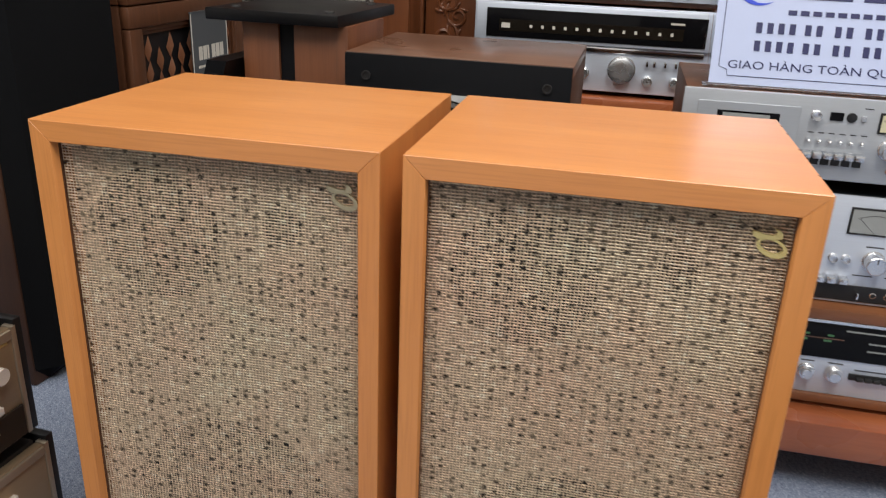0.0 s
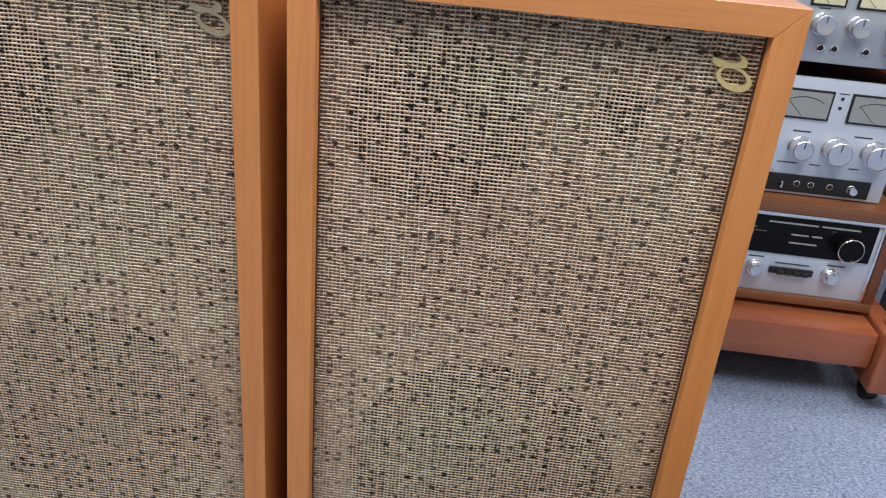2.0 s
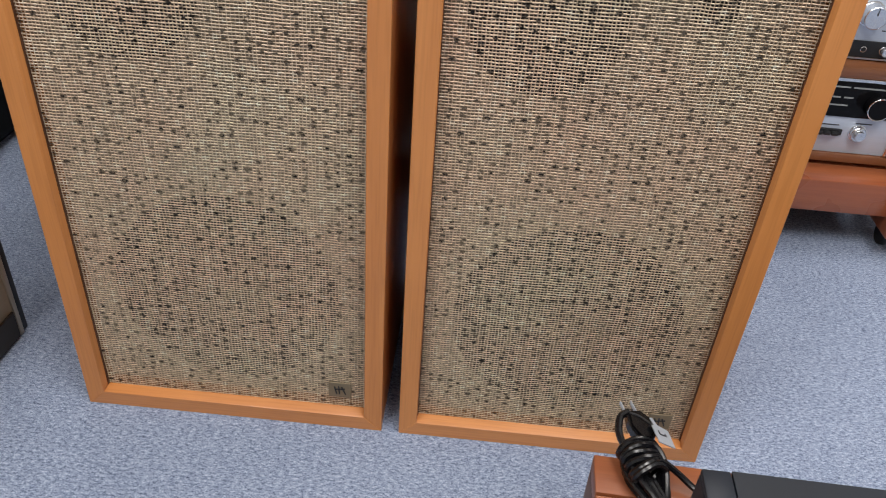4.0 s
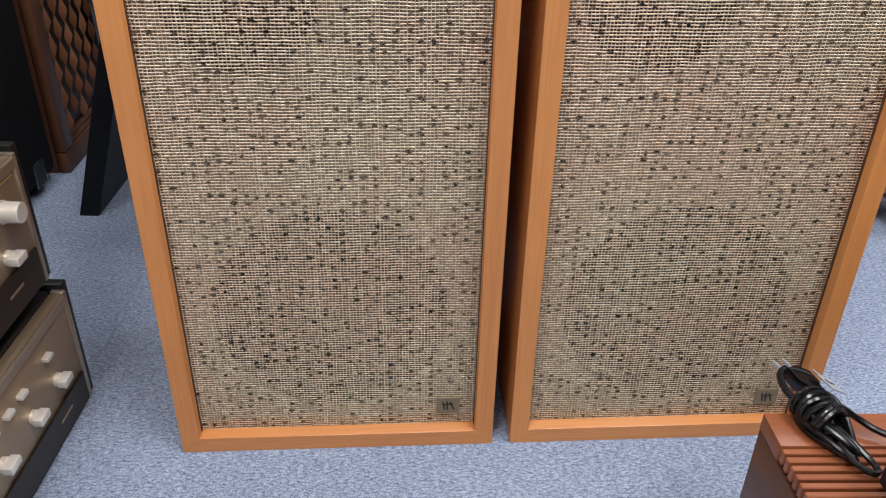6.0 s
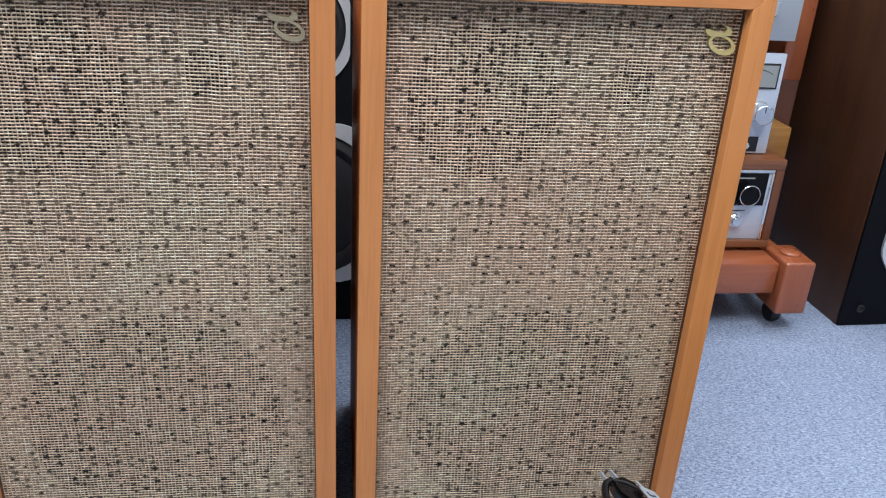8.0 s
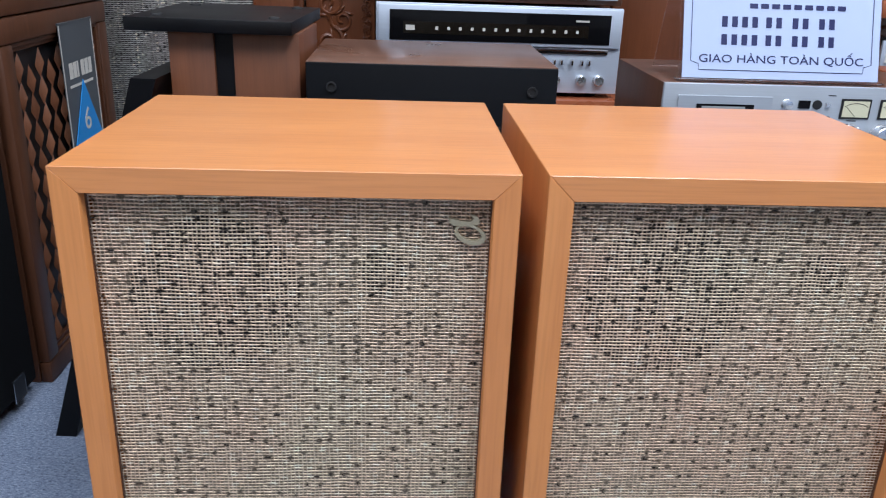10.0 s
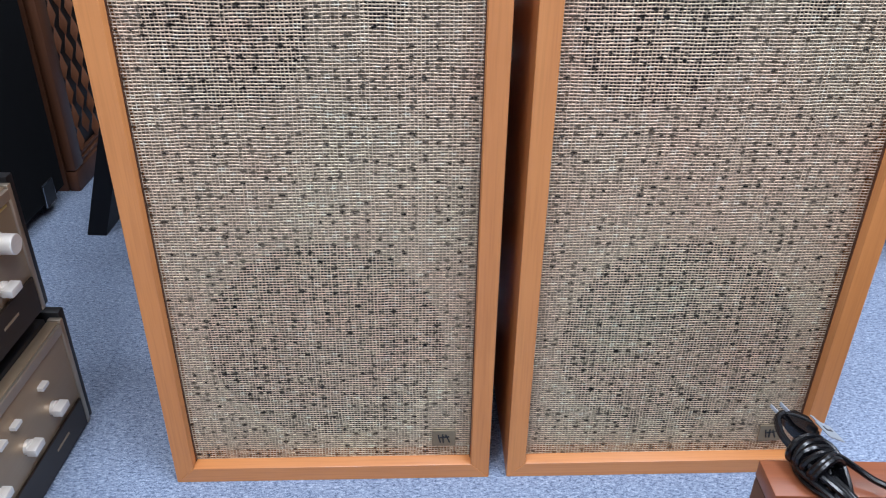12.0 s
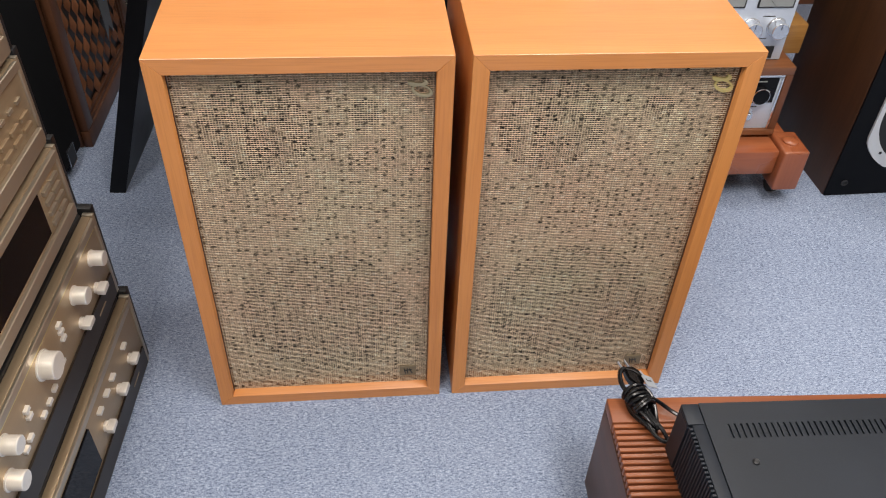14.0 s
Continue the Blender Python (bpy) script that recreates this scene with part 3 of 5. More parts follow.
def jack(t, x, z, r=0.0055):
    j = part("jack", turned(B(), (x, 0, z), [(r, 0), (r, 0.002), (r * 0.72, 0.0026), (r * 0.6, 0.0006), (0.0005, 0.0006)], "y", 18), M_CHROME, t)
    part("hole", turned(B(), (x, -0.0008, z), [(r * 0.58, 0), (r * 0.56, 0.0006), (0.0003, 0.0006)], "y", 14), M_BLACK, j)


def bars(t, name, spots, mat, out=0.0004):
    """Rows of short print, too small to read."""
    bm = B()
    for x0, x1, z, h in spots:
        box(bm, (x0, -out, z - h / 2), (x1, 0.0003, z + h / 2))
    return tagged(part(name, bm, mat, t), kind="stuff")


def meter(t, x0, x1, z0, z1, face):
    f = slab(t, "meter", x0, x1, z0, z1, M_BLACK, 0.0022, "level meter")
    part("dial_face", box(B(), (x0 + 0.003, -0.0028, z0 + 0.003), (x1 - 0.003, -0.0018, z1 - 0.003)), face, f, "pale meter face")
    cx, cz, r = (x0 + x1) / 2, z0 + 0.004, (z1 - z0) * 0.66
    arc = B()
    tube(arc, [(cx + 1.35 * r * math.sin(a), -0.003, cz + r * math.cos(a)) for a in [radians(d) for d in range(-42, 43, 6)]], 0.0004, 5)
    part("scale", arc, M_INK, f)
    part("needle", tube(B(), [(cx, -0.003, cz), (cx - r * 0.8, -0.003, cz + r * 0.75)], 0.00035, 5), M_INK, f)
    return f


def unit_shell(name, label, m, w, d, z0, z1, case, face, face_h=None, over=0.0, group=""):
    t = thing(name, label, "hi-fi unit", m, group)
    part("case", box(B(), (over, 0.008, z0 + 0.002), (w - over, d, z1 - 0.002), 0.002), case, t, "dark metal case" if case is M_BLACKMET else "")
    part("faceplate", box(B(), (0, 0.0, z0), (w, 0.0078, z1), 0.0012), face, t)
    return t


# Rosewood bench with its stack, front at y = 0.55
t = unit_shell("cassette_deck", "silver cassette deck with piano keys, under the sign", pose(0.284, 0.576, 0.4925), 0.452, 0.28, 0.0, 0.121, M_CAB_BROWN, M_SILVER_D, over=0.004, group="silver decks on the bench")
door = slab(t, "cassette_door", 0.022, 0.165, 0.018, 0.104, M_SILVER_D, 0.003, "hinged cassette door")
part("window", box(B(), (0.05, -0.0042, 0.05), (0.138, -0.0026, 0.092), 0.0008, 1), M_GLASSBLK, door, "dark window")
part("tape_reel", box(B(), (0.058, -0.0048, 0.054), (0.124, -0.0038, 0.089)), M_METERG, door)
knob(t, 0.187, 0.094, 0.0065, 0.012, pointer=False)
slab(t, "counter", 0.206, 0.224, 0.088, 0.100, M_GLASSBLK, 0.002, "black tape counter")
part("indicator", turned(B(), (0.235, 0, 0.094), [(0.007, 0), (0.007, 0.002), (0.002, 0.0025)], "y", 20), M_BLACK, t)
slab(t, "button", 0.2475, 0.2545, 0.0905, 0.0975, M_KNOBSIL, 0.004)
meter(t, 0.272, 0.318, 0.074, 0.104, M_METER)
meter(t, 0.332, 0.378, 0.074, 0.104, M_METER)
for i in range(6):
    part("piano_key", box(B(), (0.176 + i * 0.0145, -0.016, 0.034), (0.188 + i * 0.0145, 0.0, 0.043), 0.0012), M_KNOBSIL, t)
    part("key_slot", box(B(), (0.176 + i * 0.0145, -0.0008, 0.022), (0.188 + i * 0.0145, 0.0006, 0.0335)), M_BLACK, t)
    part("toggle", turned(B(), (0.182 + i * 0.0145, 0, 0.058), [(0.0035, 0), (0.003, 0.004), (0.0022, 0.010), (0.001, 0.011)], "y", 12), M_CHROME, t)
for x in (0.293, 0.340, 0.392):
    knob(t, x, 0.052, 0.0135, 0.02)
for x in (0.30, 0.318, 0.36):
    jack(t, x, 0.02)
knob(t, 0.392, 0.02, 0.006, 0.012, pointer=False)
bars(t, "print", [(0.18 + i * 0.0145, 0.188 + i * 0.0145, 0.069, 0.0015) for i in range(6)] + [(0.25, 0.262, 0.108, 0.0015), (0.285, 0.30, 0.071, 0.0015), (0.40, 0.43, 0.108, 0.003)], M_INK)

t = unit_shell("tape_deck", "silver tape deck with twin meters and three knobs", pose(0.278, 0.572, 0.3025), 0.448, 0.28, 0.0, 0.170, M_BLACKMET, M_SILVER, over=0.006, group="silver decks on the bench")
slab(t, "control_strip", 0.02, 0.428, 0.004, 0.030, M_BLACK, 0.0022, "black strip with sockets")
meter(t, 0.268, 0.342, 0.112, 0.154, M_METERG)
meter(t, 0.366, 0.440, 0.112, 0.154, M_METERG)
for x, r in ((0.314, 0.0145), (0.364, 0.0175), (0.418, 0.0175)):
    knob(t, x, 0.072, r, 0.024)
for x in (0.257, 0.275):
    knob(t, x, 0.072, 0.006, 0.01, pointer=False)
for z in (0.132, 0.145):
    part("lamp", turned(B(), (0.354, 0, z), [(0.0024, 0), (0.002, 0.0015), (0.0005, 0.002)], "y", 12), M_BLACK, t)
for i in range(3):
    part("piano_key", box(B(), (0.236 + i * 0.017, -0.014, 0.034), (0.249 + i * 0.017, 0.0, 0.044), 0.0012), M_KNOBSIL, t)
for x in (0.325, 0.345, 0.372):
    jack(t, x, 0.017, 0.0052)
part("toggle", box(B(), (0.299, -0.014, 0.012), (0.302, -0.002, 0.022), 0.0008), M_CHROME, t)
knob(t, 0.402, 0.017, 0.0058, 0.012, y=-0.002, pointer=False)
bars(t, "print", [(0.30, 0.325, 0.094, 0.002), (0.385, 0.41, 0.094, 0.002), (0.290, 0.318, 0.047, 0.0016), (0.335, 0.35, 0.047, 0.0016), (0.39, 0.405, 0.047, 0.0016), (0.348, 0.361, 0.152, 0.0014), (0.10, 0.16, 0.152, 0.003)], M_INK)

t = thing("wood_cased_receiver", "silver and black receiver in a walnut case on the bench", "hi-fi unit", pose(0.272, 0.542, 0.1325))
part("case_top", box(B(), (0, 0, 0.150), (0.480, 0.30, 0.168), 0.0015), M_CASE, t)
part("case_bottom", box(B(), (0, 0, 0.006), (0.480, 0.30, 0.020), 0.0015), M_CASE, t)
for a in (0, 0.465):
    part("case_side", box(B(), (a, 0.0005, 0.0202), (a + 0.015, 0.30, 0.1498), 0.001), M_COLUMN, t)
part("chassis", box(B(), (0.0155, 0.016, 0.0205), (0.4645, 0.28, 0.1495)), M_BLACK, t)
panel = part("faceplate", box(B(), (0.0155, 0.006, 0.0205), (0.4645, 0.0158, 0.1495), 0.001), M_SILVER, t)
part("trim", box(B(), (0.0165, 0.002, 0.144), (0.4635, 0.0065, 0.1492), 0.0006), M_CHROME, panel, "bright top trim")
part("trim", box(B(), (0.4595, 0.002, 0.022), (0.4640, 0.0065, 0.1438), 0.0006), M_CHROME, panel, "bright side trim")
dial = part("dial_glass", box(B(), (0.03, 0.0038, 0.084), (0.455, 0.0065, 0.1425), 0.0006), M_GLASSBLK, panel, "black tuning glass")
bm = B()
for x0, x1, z, h in ((0.05, 0.30, 0.118, 0.0014),):
    box(bm, (x0, 0.0033, z - h / 2), (x1, 0.0042, z + h / 2))
part("dial_line", bm, M_WALNUT_X, dial)
bm = B()
for i in range(7):
    box(bm, (0.06 + i * 0.035, 0.0033, 0.1125), (0.072 + i * 0.035, 0.0042, 0.1155))
    box(bm, (0.065 + i * 0.035, 0.0033, 0.122), (0.074 + i * 0.035, 0.0042, 0.125))
tagged(part("dial_marks", bm, M_GREEN, dial), kind="stuff")
bm = B()
for x0, x1, z in ((0.30, 0.37, 0.134), (0.375, 0.43, 0.134), (0.335, 0.36, 0.117), (0.335, 0.375, 0.104), (0.365, 0.38, 0.117)):
    box(bm, (x0, 0.0033, z - 0.0012), (x1, 0.0042, z + 0.0012))
tagged(part("print", bm, M_METERG, dial), kind="stuff")
k = part("tuning_knob", turned(B(), (0.418, 0.004, 0.108), [(0.019, 0), (0.0185, 0.016), (0.016, 0.018), (0.015, 0.0172), (0.0005, 0.0172)], "y", 32), M_GLASSBLK, dial, "black tuning knob")
bm = B()
tube(bm, [(0.418 + 0.0178 * math.cos(2 * math.pi * i / 32), -0.0135, 0.108 + 0.0178 * math.sin(2 * math.pi * i / 32)) for i in range(32)], 0.0009, 6, True)
part("bright_rim", bm, M_CHROME, panel, "thin bright knob rim")
for x in (0.08, 0.17, 0.255, 0.296, 0.407):
    knob(panel, x, 0.058, 0.0085, 0.016, y=0.006, pointer=False)
    knob(panel, x, 0.058, 0.0125, 0.009, y=0.006, pointer=False)
strip = part("key_strip", box(B(), (0.318, 0.002, 0.0525), (0.382, 0.0066, 0.0625), 0.0008), M_BLACK, panel, "row of black push keys")
for i in range(4):
    part("key", box(B(), (0.328 + i * 0.012, -0.005, 0.054), (0.3385 + i * 0.012, 0.002, 0.060), 0.001), M_RUBBER, strip)
bm = B()
for x0, x1, z in ((0.325, 0.375, 0.069), (0.285, 0.307, 0.076), (0.40, 0.425, 0.074), (0.245, 0.265, 0.076)):
    box(bm, (x0, 0.0052, z - 0.0008), (x1, 0.0063, z + 0.0008))
tagged(part("print", bm, M_INK, panel), kind="stuff")

t = thing("rosewood_bench", "low polished rosewood bench with block legs on casters", "bench", pose(0, 0, 0))
part("front_rail", box(B(), (0.257, 0.489, 0.073), (0.750, 0.549, 0.1315), 0.004), M_ROSE_X, t)
part("back_rail", box(B(), (0.257, 0.86, 0.073), (0.750, 0.92, 0.1315), 0.004), M_ROSE_X, t)
part("board", box(B(), (0.257, 0.5495, 0.112), (0.750, 0.8595, 0.131), 0.002), M_ROSE_X, t)
for x0, x1 in ((0.190, 0.255), (0.752, 0.808)):
    part("side_rail", box(B(), (x0 + 0.012, 0.5555, 0.078), (x1 - 0.012, 0.86, 0.126), 0.003), M_ROSE_Z, t)
    for y0 in (0.473, 0.86):
        leg = part("leg", box(B(), (x0, y0, 0.040), (x1, y0 + 0.082, 0.139), 0.005, 3), M_ROSE_Z, t, "block leg with a dowel cap")
        part("dowel_cap", turned(B(), ((x0 + x1) / 2, y0 + 0.041, 0.1392), [(0.017, 0), (0.0165, 0.003), (0.013, 0.0055), (0.002, 0.0062)], "z", 24), M_ROSE_X, leg)
        bm = turned(B(), ((x0 + x1) / 2 - 0.008, y0 + 0.055, 0.019), [(0.0185, 0), (0.019, 0.003), (0.019, 0.013), (0.0185, 0.016)], "x", 20)
        part("caster", bm, M_RUBBER, leg, "black caster wheel")
        part("caster_fork", box(B(), ((x0 + x1) / 2 - 0.012, y0 + 0.044, 0.030), ((x0 + x1) / 2 + 0.012, y0 + 0.062, 0.040), 0.001), M_CHROME, leg)
part("wedge", box(B(), (0.257, 0.480, 0.098), (0.273, 0.4885, 0.122), 0.001), M_GOLDWOOD, t, "pale wooden wedge")

# tall rack posts and shelf ends behind the stack
t = thing("display_rack", "orange-brown wooden display rack with brass finials", "rack", pose(0.80, 0.70, 0))
part("post", box(B(), (0.045, 0.06, 0.40), (0.075, 0.12, 1.10), 0.004), M_ROSE_Z, t)
part("shelf_end", box(B(), (0.0, 0.0, 0.245), (0.0445, 0.24, 0.315), 0.004), M_GOLDWOOD, t, "golden wooden shelf end")
part("shelf_end", box(B(), (0.0, 0.01, 0.40), (0.0445, 0.25, 0.60), 0.004), M_ROSE_Z, t)
part("finial", turned(B(), (0.022, 0.05, 0.3152), [(0.010, 0), (0.010, 0.004), (0.005, 0.008), (0.008, 0.016), (0.005, 0.022), (0.001, 0.024)], "z", 20), M_BRASS, t, "small brass finial")
part("finial", turned(B(), (0.022, 0.05, 0.6002), [(0.010, 0), (0.010, 0.004), (0.005, 0.008), (0.008, 0.016), (0.005, 0.022), (0.001, 0.024)], "z", 20), M_BRASS, t, "small brass finial")
part("back_post", box(B(), (0.005, 0.20, 0.0), (0.04, 0.239, 0.2448), 0.004), M_ROSE_Z, t)


# ---- acrylic table sign on the deck ----
t = thing("table_sign", "white printed shop sign in a clear acrylic tent holder", "sign", pose(0.312, 0.602, 0.614))
lean = Matrix.Rotation(radians(-17), 4, "X")
tip = Matrix.Translation((0.006, 0.002, 0.004)) @ lean
SGW, SGH = 0.304, 0.205


def on_sign(bm):
    bm.transform(tip)
    return bm


part("front_sheet", on_sign(box(B(), (-0.004, 0.0035, -0.003), (SGW + 0.004, 0.0055, SGH + 0.004), 0.0004, 1)), M_ACRYLIC, t, "clear acrylic front")
sheet = part("paper", on_sign(box(B(), (0, 0.0006, 0), (SGW, 0.0026, SGH))), M_PAPER, t, "white paper with navy print")
bm = B()
box(bm, (-0.004, 0.0035, -0.003), (SGW + 0.004, 0.0055, SGH + 0.004))
bm.transform(Matrix.Translation((0.006, 0.13, 0.004)) @ Matrix.Rotation(radians(17), 4, "X"))
part("back_sheet", bm, M_ACRYLIC, t, "clear acrylic back")
part("foot_lip", box(B(), (-0.003, -0.004, 0.0), (SGW + 0.014, 0.016, 0.003), 0.0006, 1), M_ACRYLIC, t)
edge = []
m_, c_ = 0.012, 0.013
for px_, pz_ in ((m_ + c_, m_), (SGW - m_ - c_, m_), (SGW - m_ - c_ * 0.9, m_ + c_ * 0.7), (SGW - m_, m_ + c_), (SGW - m_, SGH - m_ - c_), (SGW - m_ - c_ * 0.9, SGH - m_ - c_ * 0.7), (SGW - m_ - c_, SGH - m_), (m_ + c_, SGH - m_), (m_ + c_ * 0.9, SGH - m_ - c_ * 0.7), (m_, SGH - m_ - c_), (m_, m_ + c_), (m_ + c_ * 0.9, m_ + c_ * 0.7)):
    edge.append((px_, 0.0002, pz_))
part("border", on_sign(tube(B(), edge, 0.0006, 4, True)), M_INKBLUE, sheet, "navy border line with notched corners")
bm = words("GIAO HÀNG TOÀN QUỐC", 0.0212)
bm.transform(Matrix.Translation((SGW / 2, 0.0002, 0.0285)) @ Matrix.Diagonal((1.0, 1.0, 0.8, 1.0)))
part("lettering", on_sign(bm), M_INKBLUE, sheet, "navy capital lettering")
for row, z, h in ((0, 0.084, 0.0155), (1, 0.0575, 0.0155)):
    for i, first in enumerate((0.0, 0.068, 0.109, 0.150)):
        for k in range(4 if i == 0 else 2):
            x0 = 0.058 + first + k * 0.0155
            part("plain_bar", on_sign(box(B(), (x0, -0.0002, z - h / 2), (x0 + 0.0085, 0.0004, z + h / 2))), M_INKBLUE, sheet)
for i in range(9):
    part("plain_bar", on_sign(box(B(), (0.10 + i * 0.017, -0.0002, 0.1045), (0.112 + i * 0.017, 0.0004, 0.1115))), M_INKBLUE, sheet)
for x0, x1 in ((0.105, 0.185), (0.20, 0.28)):
    part("plain_bar", on_sign(box(B(), (x0, -0.0002, 0.128), (x1, 0.0004, 0.145))), M_INKBLUE, sheet)
bm = B()
n = 30
arc = [(radians(60 + 240 * i / n)) for i in range(n + 1)]
prism(bm, [(0.057 + 0.036 * math.cos(a), 0.152 + 0.036 * math.sin(a)) for a in arc] + [(0.060 + (0.034 - 0.007 * abs(math.sin((i / n) * math.pi))) * math.cos(a), 0.152 + (0.034 - 0.004 * abs(math.sin((i / n) * math.pi))) * math.sin(a)) for i, a in reversed(list(enumerate(arc)))], 0.0006, lambda u, v, w: (u, w - 0.0002, v))
tube(bm, [(0.044, 0, 0.136), (0.046, 0, 0.168), (0.060, 0, 0.142), (0.074, 0, 0.168), (0.076, 0, 0.136)], 0.0014, 5)
part("emblem", on_sign(bm), M_LOGOBLUE, sheet, "royal blue round emblem")


# ---- champagne-coloured stack turned towards the speakers ----
def stack_unit(name, label, y, z0, z1, dx=0.0):
    t = thing(name, label, "hi-fi unit", pose(-0.5 + dx, y + 0.007, 0, 0, 0, 86.5) @ Matrix.Diagonal((1, 1, 0.965, 1)), "champagne hi-fi stack")
    part("case", box(B(), (-0.452, 0.014, z0 + 0.004), (-0.001, 0.37, z1 + 0.004), 0.002), M_BLACK, t, "black metal case")
    part("case_side", box(B(), (0.008, 0.002, z0 - 0.002), (0.021, 0.37, z1 + 0.006), 0.0015), M_BLACK, t, "black side panel")
    part("faceplate", box(B(), (-0.448, 0.0, z0 + 0.001), (0.0, 0.0138, z1 - 0.001), 0.0015), M_CHAMP, t, "champagne brushed faceplate")
    part("end_cheek", box(B(), (0.0003, -0.002, z0), (0.0075, 0.0138, z1), 0.001), M_CHAMP_L, t)
    return t


t = stack_unit("power_amplifier", "champagne power amplifier with levers and dark meter window", 0.092, 0.003, 0.164, -0.005)
slab(t, "top_trim", -0.446, -0.002, 0.149, 0.162, M_CHAMP_L, 0.004, "pale top trim", 0.001)
slab(t, "lower_band", -0.446, -0.002, 0.005, 0.048, M_DARKBRONZE, 0.003, "dark bronze lower band", 0.001)
for x in (-0.056, -0.118, -0.187):
    lever(t, x, 0.080, h=0.011)
for x, z in ((-0.066, 0.122), (-0.128, 0.122), (-0.158, 0.122), (-0.19, 0.122)):
    slab(t, "button", x - 0.007, x + 0.007, z - 0.0025, z + 0.0025, M_KNOBCH, 0.007)
w_ = slab(t, "meter_window", -0.36, -0.232, 0.058, 0.138, M_GLASSBLK, 0.003, "dark glass meter window")
bars(t, "print", [(-0.075, -0.045, 0.030, 0.003)], M_CHAMP, 0.0036)
for x in (-0.40, -0.04):
    for yy in (0.04, 0.33):
        part("foot", turned(B(), (x, yy, 0), [(0.018, 0), (0.02, 0.004), (0.02, 0.0062)], "z", 18), M_RUBBER, t)

t = stack_unit("integrated_amplifier", "champagne integrated amplifier with large volume knob", 0.078, 0.190, 0.350, -0.012)
slab(t, "top_trim", -0.446, -0.002, 0.335, 0.348, M_CHAMP_L, 0.004, "pale top trim", 0.001)
slab(t, "gold_line", -0.440, -0.008, 0.3295, 0.3325, M_BRASS, 0.0015, "thin gold line")
slab(t, "lower_band", -0.446, -0.002, 0.192, 0.238, M_DARKBRONZE, 0.003, "dark bronze lower band", 0.001)
for y_, z_, r_ in ((0.038, 0.303, 0.0115), (-0.038, 0.304, 0.0128), (-0.160, 0.304, 0.0185), (-0.282, 0.312, 0.0118), (-0.300, 0.268, 0.0125)):
    knob(t, y_ - 0.078, z_, r_, 0.02 if r_ < 0.02 else 0.024, M_KNOBCH, pointer=False)
for y_ in (0.024, -0.045):
    lever(t, y_ - 0.078, 0.256, h=0.012)
for i, (y_, z_) in enumerate(((-0.10, 0.312), (-0.10, 0.30), (-0.10, 0.288), (-0.122, 0.265), (-0.14, 0.262), (-0.16, 0.258), (-0.18, 0.256), (-0.20, 0.256), (-0.225, 0.30), (-0.225, 0.288), (-0.24, 0.265), (-0.255, 0.262))):
    slab(t, "button", y_ - 0.084, y_ - 0.073, z_ - 0.003, z_ + 0.003, M_KNOBCH, 0.005)
bars(t, "print", [(-0.075, -0.045, 0.218, 0.003)], M_CHAMP, 0.0036)
for x in (-0.40, -0.04):
    for yy in (0.04, 0.33):
        part("foot", turned(B(), (x, yy, 0.1685), [(0.018, 0), (0.02, 0.004), (0.02, 0.0255)], "z", 18), M_RUBBER, t)

t = stack_unit("disc_player", "champagne player with a dark tray window", 0.035, 0.391, 0.503, -0.014)
slab(t, "top_trim", -0.446, -0.002, 0.488, 0.501, M_CHAMP_L, 0.006, "pale top trim", 0.001)
slab(t, "lower_trim", -0.446, -0.002, 0.393, 0.412, M_CHAMP_L, 0.006, "pale lower trim", 0.001)
slab(t, "tray_window", -0.38, -0.072, 0.418, 0.484, M_GLASSBLK, 0.002, "dark tray window")
for i in range(2):
    for j in range(4):
        slab(t, "button", -0.060 + i * 0.026, -0.038 + i * 0.026, 0.420 + j * 0.016, 0.427 + j * 0.016, M_CHAMP_L, 0.004)
for x in (-0.40, -0.04):
    for yy in (0.04, 0.33):
        part("foot", turned(B(), (x, yy, 0.3545), [(0.016, 0), (0.018, 0.003), (0.018, 0.0405)], "z", 18), M_RUBBER, t)

t = stack_unit("tuner", "champagne tuner with rows of small keys", 0.032, 0.512, 0.633, -0.020)
slab(t, "top_trim", -0.446, -0.002, 0.619, 0.631, M_CHAMP_L, 0.004, "pale top trim", 0.001)
slab(t, "lower_trim", -0.446, -0.002, 0.514, 0.537, M_CHAMP_L, 0.006, "pale lower trim", 0.001)
for i in range(5):
    slab(t, "button", -0.032 - i * 0.024, -0.020 - i * 0.024, 0.588, 0.593, M_CHAMP_L, 0.003)
    slab(t, "button", -0.036 - i * 0.030, -0.014 - i * 0.030, 0.565, 0.571, M_CHAMP, 0.0035)
    slab(t, "button", -0.036 - i * 0.030, -0.014 - i * 0.030, 0.549, 0.555, M_CHAMP, 0.0035)
for x in (-0.40, -0.04):
    for yy in (0.04, 0.33):
        part("foot", turned(B(), (x, yy, 0.5075), [(0.016, 0), (0.018, 0.002), (0.018, 0.0095)], "z", 18), M_RUBBER, t)

t = stack_unit("preamplifier", "champagne preamplifier on top of the stack", 0.026, 0.641, 0.767, -0.022)
slab(t, "lower_trim", -0.446, -0.002, 0.643, 0.667, M_CHAMP_L, 0.005, "pale lower trim", 0.001)
for i in range(4):
    slab(t, "button", -0.040 - i * 0.032, -0.016 - i * 0.032, 0.697, 0.707, M_KNOBCH, 0.005)
    knob(t, -0.06 - i * 0.09, 0.735, 0.014, 0.02, M_KNOBCH, pointer=False)
for x in (-0.40, -0.04):
    for yy in (0.04, 0.33):
        part("foot", turned(B(), (x, yy, 0.6355), [(0.016, 0), (0.018, 0.002), (0.018, 0.010)], "z", 18), M_RUBBER, t)


